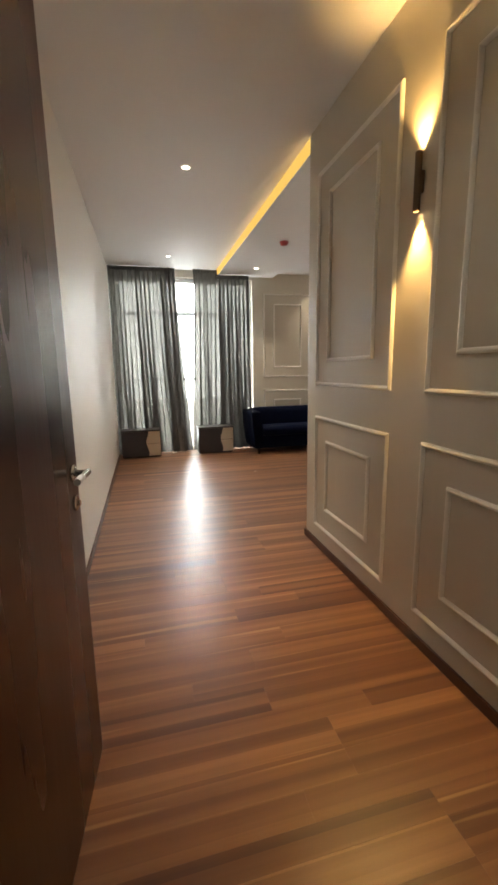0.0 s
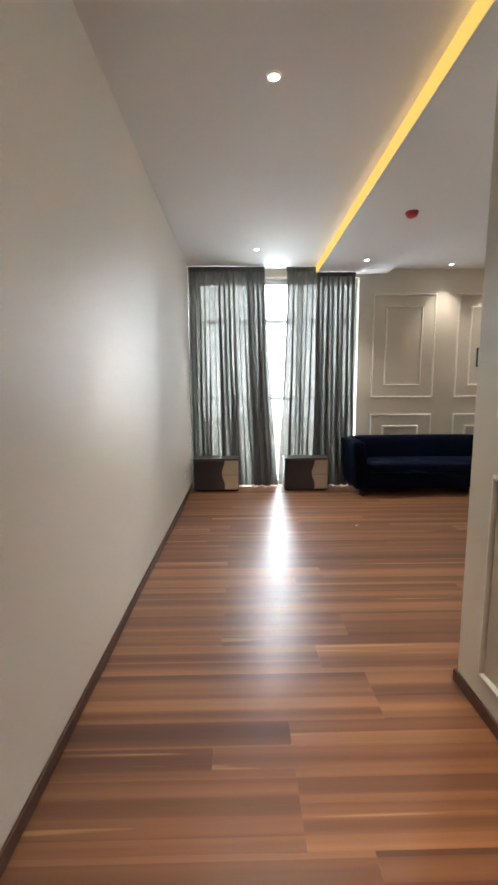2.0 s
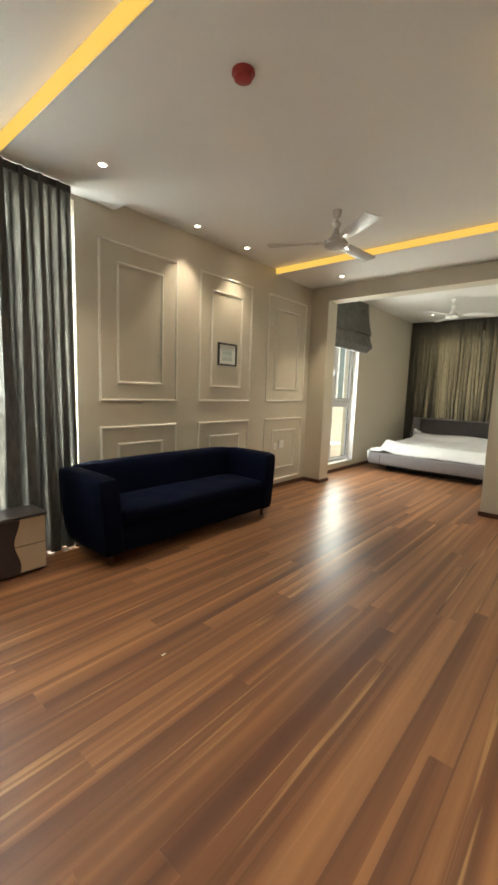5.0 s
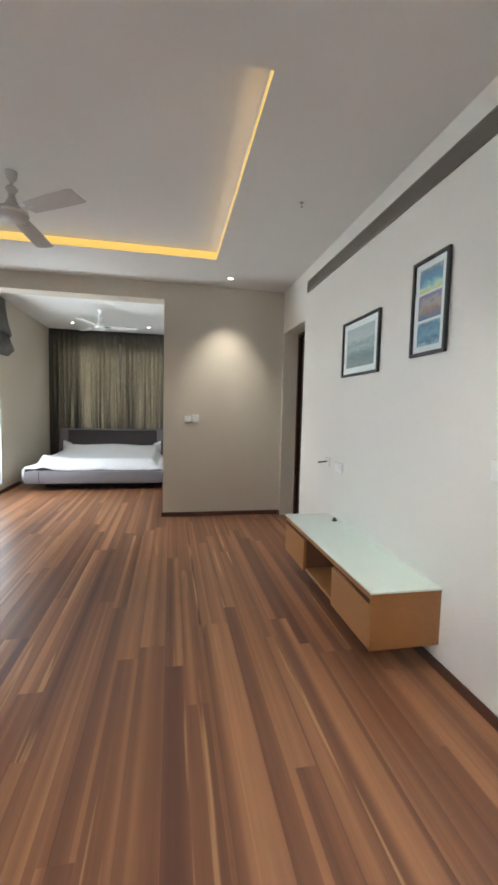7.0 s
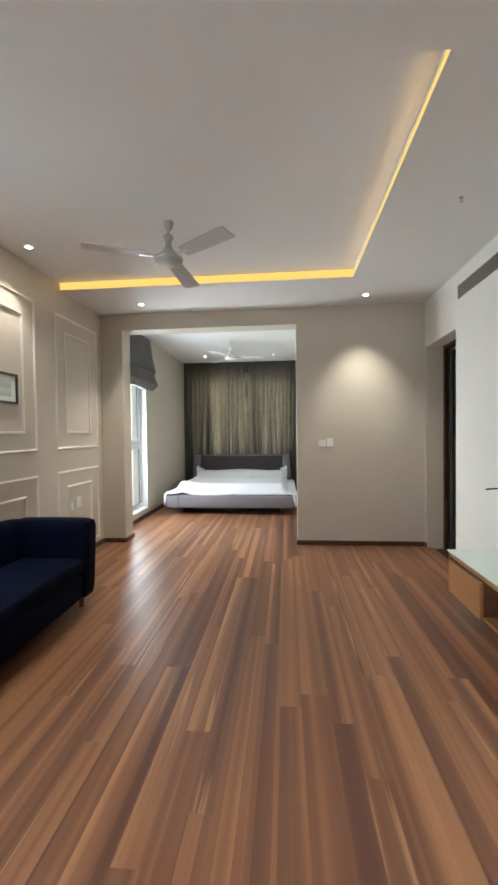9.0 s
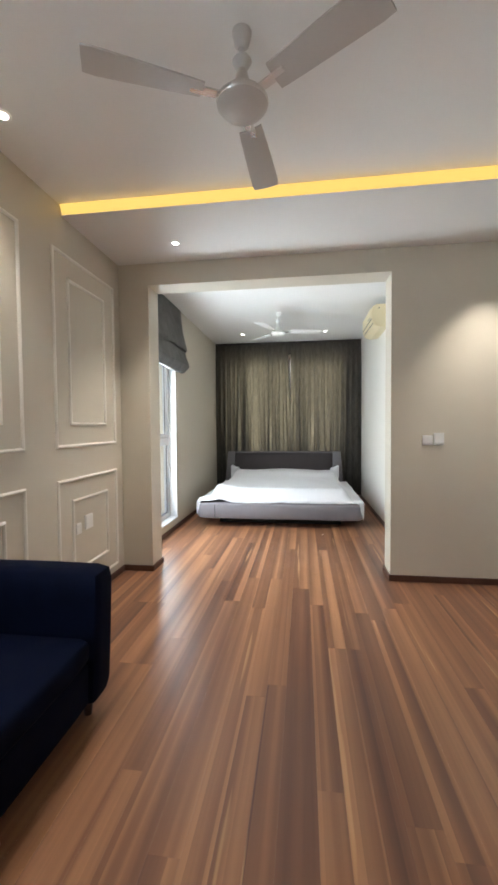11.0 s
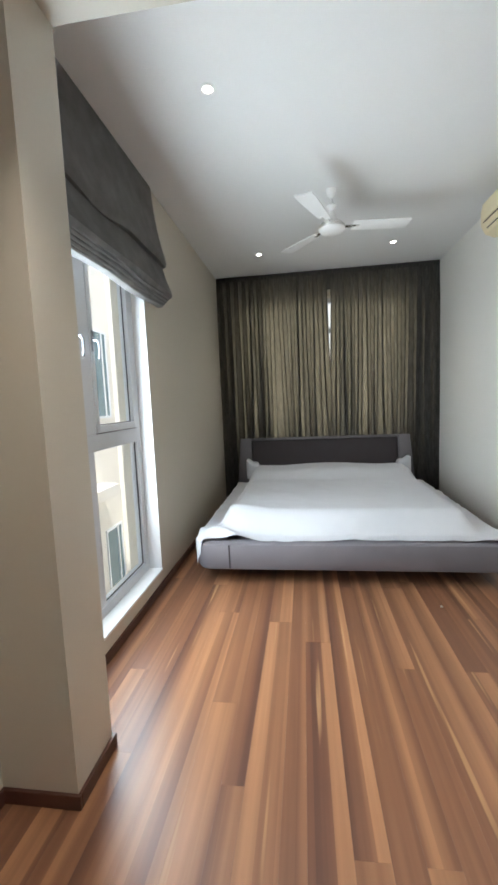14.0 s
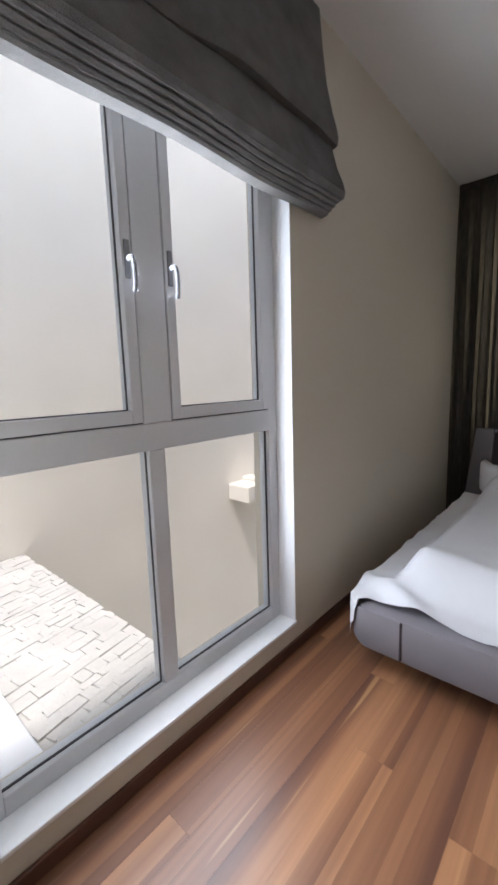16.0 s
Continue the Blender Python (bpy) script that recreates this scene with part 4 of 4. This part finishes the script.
sofa_block("base", 1.99, 3.88, 6.75, 7.40, 0.085, 0.30, 0.03)
sofa_block("backrest", 1.99, 3.88, 7.22, 7.36, 0.20, 0.715, 0.045, 0.06, "y")
sofa_block("armrest", 1.93, 2.11, 6.72, 7.40, 0.085, 0.695, 0.045, -0.055)
sofa_block("armrest", 3.77, 3.95, 6.72, 7.40, 0.085, 0.695, 0.045, 0.055)
sofa_block("seat_cushion", 2.105, 3.775, 6.73, 7.24, 0.295, 0.430, 0.04, 0, "x", 0.020)
for x in (2.02, 3.86):
    for y in (6.80, 7.34):
        part("foot", tube(bmesh.new(), [(0.018, 0.0), (0.026, 0.09)], Matrix.Translation((x, y, 0)), 16), FOOT, sf, "dark tapered wooden foot", True)


def nightstand(x0, x1, y0, y1, h, label):
    t = thing("nightstand", label, "nightstand", "nightstands by the window")
    split = x0 + 0.66 * (x1 - x0)
    part("body", boxes((x0, x1, y0 + 0.018, y1, 0.015, h - 0.022), bevel=0.003), NIGHTWOOD, t)
    part("top", boxes((x0 - 0.008, x1 + 0.008, y0 - 0.004, y1, h - 0.022, h), bevel=0.004), NIGHTWOOD, t)
    # set-back plinth, blackened as the shade beneath the body
    part("plinth", boxes((x0 + 0.02, x1 - 0.02, y0 + 0.04, y1 - 0.02, 0.0, 0.015)), RECESS_SHADE, t)
    # dark front with a wavy edge over pale drawer fronts
    n = 18
    for name, y_a, y_b, mt in (("wave_panel", y0, y0 + 0.018, NIGHTWOOD),):
        bm = bmesh.new()
        lo, hi = [], []
        for j in range(n + 1):
            v = j / n
            z = 0.03 + (h - 0.056) * v
            xe = split + 0.020 * math.sin(2 * math.pi * (v * 1.15 + 0.1))
            lo.append([bm.verts.new((x, y_a, z)) for x in (x0 + 0.003, xe)])
            hi.append([bm.verts.new((x, y_b, z)) for x in (x0 + 0.003, xe)])
        for j in range(n):
            bm.faces.new((lo[j][0], lo[j][1], lo[j + 1][1], lo[j + 1][0]))
            bm.faces.new((hi[j][0], hi[j + 1][0], hi[j + 1][1], hi[j][1]))
            bm.faces.new((lo[j][1], hi[j][1], hi[j + 1][1], lo[j + 1][1]))
            bm.faces.new((lo[j][0], lo[j + 1][0], hi[j + 1][0], hi[j][0]))
        for j in (0, n):
            bm.faces.new((lo[j][0], lo[j][1], hi[j][1], hi[j][0]))
        part(name, bm, mt, t, "dark wavy-edged front panel")
    mid = 0.03 + (h - 0.056) / 2
    for a, b in ((0.03, mid - 0.003), (mid + 0.003, h - 0.026)):
        part("drawer_front", boxes((split - 0.03, x1 - 0.004, y0 + 0.006, y0 + 0.017, a, b), bevel=0.002), BEIGELAM, t, "pale beige drawer front")


nightstand(-0.14, 0.455, 7.06, 7.32, 0.445, "dark brown nightstand with beige drawers near the corner")
nightstand(1.07, 1.65, 7.06, 7.32, 0.445, "dark brown nightstand with beige drawers before the curtain")

# floating television shelf
tv = thing("television_shelf", "floating oak television shelf with a pale glass top", "shelf unit")
A, B, Y0, Y1, Z0, Z1 = 2.435, 4.01, 3.4905, 3.895, 0.14, 0.445
part("glass_top", boxes((A - 0.004, B + 0.004, Y0, Y1 + 0.006, Z1, Z1 + 0.012), bevel=0.002), TOPGLASS, tv, "pale green painted glass top")
part("top_board", boxes((A + 0.018, B - 0.018, Y0, Y1 - 0.002, Z1 - 0.035, Z1), bevel=0.001), OAK, tv)
part("bottom_board", boxes((A + 0.018, B - 0.018, Y0, Y1 - 0.02, Z0, Z0 + 0.02), bevel=0.001), OAK, tv)
part("side_panel", boxes((A, A + 0.018, Y0, Y1, Z0, Z1), bevel=0.0015), OAK, tv)
part("side_panel", boxes((B - 0.018, B, Y0, Y1, Z0, Z1), bevel=0.0015), OAK, tv)
# niche back and dividers carry their shade in the darker oak
part("back_panel", boxes((A + 0.018, B - 0.018, Y0, Y0 + 0.012, Z0 + 0.02, Z1 - 0.035)), OAK_SHADED, tv)
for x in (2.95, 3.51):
    part("divider", boxes((x - 0.009, x + 0.009, Y0 + 0.012, Y1 - 0.022, Z0 + 0.02, Z1 - 0.035)), OAK_SHADED, tv)
for a, b in ((A + 0.019, 2.955), (3.505, B - 0.019)):
    part("drawer_front", boxes((a, b, Y1 - 0.02, Y1, Z0, Z1 - 0.062), bevel=0.002), OAK, tv, "oak drawer front with a finger gap")
    # dark strip drawn in for the shade inside the finger gap
    part("finger_gap_shade", boxes((a, b, Y1 - 0.03, Y1 - 0.021, Z1 - 0.062, Z1 - 0.035)), RECESS_SHADE, tv)
gr = thing("cable_grommet", "small black cable grommet in the glass top", "cable grommet", "", (3.75, 3.545, Z1 + 0.012))
part("cap", tube(bmesh.new(), [(0.022, 0), (0.022, 0.010), (0.016, 0.014), (0.010, 0.028), (0.001, 0.030)], None, 20), BLACKFRAME, gr, "", True)

# doorway to the side room
setting("door_frame_side", boxes((5.64, 5.69, 3.26, 3.305, -0.01, 2.37), (4.877, 4.927, 3.26, 3.305, -0.01, 2.37), (4.927, 5.64, 3.26, 3.305, 2.32, 2.37), bevel=0.003), DARKWOOD, "dark brown wooden door frame", "door frame")
sd = tagged(thing("door_2", "dark grey glossy side door standing open", "door", "", (5.63, 3.255, 0), -68), kind="structure")
part("leaf", boxes((0.0, 0.72, -0.038, 0.0, 0.006, 2.31), bevel=0.003), GREYDOOR, sd)
part("door_handle", boxes((0.60, 0.70, 0.03, 0.045, 1.03, 1.05), bevel=0.004), STEEL, sd, "steel lever handle")

# ---- bedroom furniture ----
bd = thing("bed", "low wide platform bed with grey upholstered base and headboard", "bed")
bm = bmesh.new()
outline = []
FX, R = 7.46, 0.11
for cx, cy, a0 in ((FX + R, 4.98 + R, 180), (9.72, 4.98, 270), (9.72, 7.24, 0), (FX + R, 7.24 - R, 90)):
    if a0 in (180, 90):
        for k in range(9):
            a = radians(a0 + 90 * k / 8)
            outline.append((cx + R * math.cos(a), cy + R * math.sin(a)))
    else:
        outline.append((cx, cy))
rings = []
for inset, z in ((0.045, 0.118), (0.014, 0.128), (0.004, 0.155), (0.0, 0.29), (0.008, 0.318), (0.035, 0.330)):
    ring = []
    for x, y in outline:
        dx, dy = 8.6 - x, 6.11 - y
        ring.append(bm.verts.new((x + inset * (1 if dx > 0 else 0), y + inset * (1 if dy > 0 else -1) * min(1, abs(dy)), z)))
    rings.append(ring)
n = len(outline)
for a, b in zip(rings, rings[1:]):
    for i in range(n):
        bm.faces.new((a[i], a[(i + 1) % n], b[(i + 1) % n], b[i]))
bm.faces.new(rings[0][::-1])
bm.faces.new(rings[-1])
part("platform", bm, GREYCLOTH, bd, "grey upholstered platform with a seam", True)
part("seam", boxes((7.4565, 7.468, 6.968, 6.976, 0.14, 0.318), bevel=0.001), TAUPE, bd)
# the plinth's colour holds the shade below the overhanging platform
part("plinth", boxes((7.78, 9.70, 5.25, 6.97, 0.0, 0.115), bevel=0.01), RECESS_SHADE, bd, "recessed plinth, near-black for the shade under the platform")
part("mattress", soft_box(7.84, 9.70, 5.30, 6.93, 0.330, 0.475, 0.05, 0.008, 8), SHEET, bd, "white mattress", True)
# headboard: a padded dark panel in a taupe frame, leaning back
HB = pose(9.735, 6.15, 0.10, 0, 7, 0)


def head_part(name, rows, material, bevel, label=""):
    for r in rows:
        bm = boxes(r, bevel=bevel, segments=3)
        for v in bm.verts:  # the posts splay towards the floor
            if abs(v.co.y) > 0.94:
                v.co.y += math.copysign(0.08 * (0.81 - v.co.z), v.co.y)
        bm.transform(HB)
        part(name, bm, material, bd, label, True)


head_part("headboard_frame", [(0.0, 0.075, -1.075, -0.93, 0.0, 0.81), (0.0, 0.075, 0.93, 1.075, 0.0, 0.81), (0.0, 0.075, -0.93, 0.93, 0.775, 0.81)], POST, 0.012, "taupe padded headboard frame")
head_part("headboard_panel", [(0.026, 0.065, -0.93, 0.93, 0.0, 0.775)], TAUPE, 0.012, "dark brown padded headboard panel")

# loosely spread white sheet, drawn over the pillows at the head
def onto_platform(x, y):
    """How far a point lies outside the platform's rounded foot, and the nearest place on its edge."""
    cx, cy = 7.46 + R, 6.11
    qx, qy = max(0.0, cx - x), max(0.0, abs(y - cy) - (1.13 - R))
    d = math.hypot(qx, qy) - R - 0.010
    if d <= 0:
        return x, y, 0.0
    f = (R + 0.010) / (d + R + 0.010)
    return (cx - qx * f if qx else x), cy + math.copysign(1.13 - R + qy * f, y - cy) if qy else y, d


def smooth_step(a, b, v):
    k = min(1.0, max(0.0, (v - a) / (b - a)))
    return k * k * (3 - 2 * k)


bm = bmesh.new()
nx, ny = 90, 90
grid = []
for i in range(nx + 1):
    row = []
    for j in range(ny + 1):
        x = 7.39 + 2.29 * i / nx
        y = 4.80 + 2.62 * j / ny
        pull = 1 - smooth_step(7.39, 7.75, x)
        x += pull * (1 - smooth_step(1.04, 1.14, abs(y - 6.11))) * (0.125 + 0.008 * math.sin(3.4 * y + 0.6) + 0.006 * noise.noise((y * 6, 0, 0)))
        inset = 0.15 * smooth_step(8.0, 9.2, x) + 0.014 * noise.noise((x * 5, 3, 0))
        y = 6.11 + (y - 6.11) * (1 - inset / 1.2)
        k = smooth_step(7.60, 7.80, x) * smooth_step(7.12, 6.98, y) * smooth_step(5.10, 5.24, y)
        z = 0.340 + 0.157 * k - 0.009 * pull
        z += 0.008 * noise.noise((x * 3.2, y * 2.4, 0.3)) + 0.003 * noise.noise((x * 11, y * 8, 1.7))
        fold = math.sin(6.5 * y + 5 * x + 2.5 * noise.noise((x * 2, y * 2, 5)))
        z += 0.012 * max(0, fold) ** 7 * (1.12 - k)
        # sharp little creases
        z += 0.006 * (1.1 - k) * (1 - abs(noise.noise((x * 2.6 + y, y * 2.2 - x, 7.1)))) ** 14
        z += 0.007 * (1 - abs(noise.noise((x * 5.5, y * 5.0, 2.1)))) ** 10 * (0.25 + 0.75 * (1 - k))
        corner = smooth_step(6.7, 7.0, y) * smooth_step(7.95, 7.6, x)
        z += 0.030 * corner * max(0, math.sin(16 * x - 9 * y)) ** 2
        z += 0.055 * math.exp(-((x - 7.74) / 0.17) ** 2 - ((y - 6.96) / 0.20) ** 2)
        # pillows under the sheet
        head = smooth_step(9.0, 9.35, x)
        z += 0.085 * head * k * (0.85 + 0.15 * math.cos(5 * (y - 6.11)))
        x, y, out = onto_platform(x, y)
        z -= out * 1.05
        row.append(bm.verts.new((x, y, max(0.13, z) + 0.004)))
    grid.append(row)
for i in range(nx):
    for j in range(ny):
        bm.faces.new((grid[i][j], grid[i + 1][j], grid[i + 1][j + 1], grid[i][j + 1]))
sh = part("bed_sheet", bm, SHEET, None, "", True)
tagged(sh, "rumpled white cotton sheet spread over the bed", "bed sheet")
for y, s in ((7.05, 1), (5.20, -1)):
    pw = thing("pillow", "white pillow corner poking out beside the headboard", "pillow", "pillows at the headboard")
    bm = soft_box(9.58, 9.72, -0.075, 0.075, 0.40, 0.61, 0.03, 0.01, 7)
    for v in bm.verts:
        if v.co.z > 0.5:
            v.co.z += 0.06 * max(0, s * v.co.y / 0.075)
        v.co.y += y
    part("cushion", bm, SHEET, pw, "", True)

# split air conditioner
ac = thing("air_conditioner", "yellowed cream split air conditioner on the wall", "air conditioner")
prof = [(4.6705, 2.66), (4.6705, 2.935), (4.83, 2.935), (4.875, 2.91), (4.892, 2.84), (4.888, 2.74), (4.855, 2.675), (4.78, 2.645)]
bm = bmesh.new()
ends = [[bm.verts.new((x, y, z)) for y, z in prof] for x in (7.50, 8.30)]
for i in range(len(prof)):
    j = (i + 1) % len(prof)
    bm.faces.new((ends[0][i], ends[0][j], ends[1][j], ends[1][i]))
bm.faces.new(ends[0][::-1])
bm.faces.new(ends[1])
part("casing", bm, CREAM, ac)
part("front_panel", boxes((7.54, 8.26, 4.889, 4.897, 2.76, 2.895), bevel=0.003), CREAM, ac)
for y, z, half in ((4.890, 2.752, 0.37), (4.874, 2.700, 0.34)):
    bm = boxes((-half, half, -0.003, 0.004, -0.0035, 0.0035))
    bm.transform(Matrix.Translation((7.88, y, z)))
    part("outlet_slot", bm, DARKWOOD, ac, "thin dark outlet slot")
part("badge", boxes((7.62, 7.76, 4.897, 4.899, 2.775, 2.792)), GRILLE, ac, "small dark badge")
part("screw", tube(bmesh.new(), [(0.009, 0), (0.007, 0.003)], Matrix.Translation((7.50, 4.80, 2.885)) @ Matrix.Rotation(radians(-90), 4, "Y"), 12), GRILLE, ac)

# crumpled scraps of white paper left on the floor
def scrap(x, y, size, seed):
    r = random.Random(seed)
    bm = bmesh.new()
    n = 5
    g = [[bm.verts.new((x + size * (i / n - 0.5) + r.uniform(-1, 1) * size * 0.08, y + 0.6 * size * (j / n - 0.5), 0.004 + r.uniform(0, 0.35) * size)) for j in range(n + 1)] for i in range(n + 1)]
    for i in range(n):
        for j in range(n):
            bm.faces.new((g[i][j], g[i + 1][j], g[i + 1][j + 1], g[i][j + 1]))
    low = min(v.co.z for v in bm.verts)
    for v in bm.verts:
        v.co.z -= low - 0.0005
    bmesh.ops.solidify(bm, geom=bm.faces[:], thickness=-0.0006)
    ob = part("paper_scrap", bm, PLASTIC, None, "", True)
    tagged(ob, "small crumpled scrap of white paper on the floor", "paper scrap", "paper scraps on the floor")


scrap(1.64, 5.65, 0.022, 1)
scrap(7.22, 5.53, 0.025, 2)
scrap(0.68, 7.30, 0.07, 3)
scrap(1.91, 7.30, 0.06, 4)

# ---- floor boards, last ----
def boards():
    floor = bpy.data.objects["floor"]
    rng = random.Random(7)
    made = {}

    def board_mesh(length, width):
        key = (length, width)
        if key not in made:
            bm = bmesh.new()
            b = 0.0004
            lo = [bm.verts.new(p) for p in ((0, 0, -0.012), (length, 0, -0.012), (length, width, -0.012), (0, width, -0.012))]
            md = [bm.verts.new((v.co.x, v.co.y, -b)) for v in lo]
            hi = [bm.verts.new(p) for p in ((b, b, 0), (length - b, b, 0), (length - b, width - b, 0), (b, width - b, 0))]
            for a, c in ((lo, md), (md, hi)):
                for i in range(4):
                    bm.faces.new((a[i], a[(i + 1) % 4], c[(i + 1) % 4], c[i]))
            bm.faces.new(hi)
            made[key] = mesh_of(bm, "floor_board", FLOOR)
        return made[key]
    y = 0.0
    while y < 7.49:
        width = rng.choice((0.085, 0.10, 0.11, 0.125, 0.14))
        runs = [(-0.22, 1.60 if y < 3.38 else 5.85 if y < 4.60 else 10.15)]
        if 1.45 < y < 3.26:
            runs.append((3.75, 6.75))
        for x, x1 in runs:
            length = rng.choice((0.4, 0.6, 0.9, 1.1, 1.3))
            while x < x1 - 0.01:
                length = round(min(length, x1 - x), 2)
                ob = new("floor_board", board_mesh(length, width))
                ob.location = (x, y, 0)
                ob.parent = floor
                x += length + 0.0001
                length = rng.choice((1.6, 2.0, 2.4))
        y += width + 0.0001


boards()
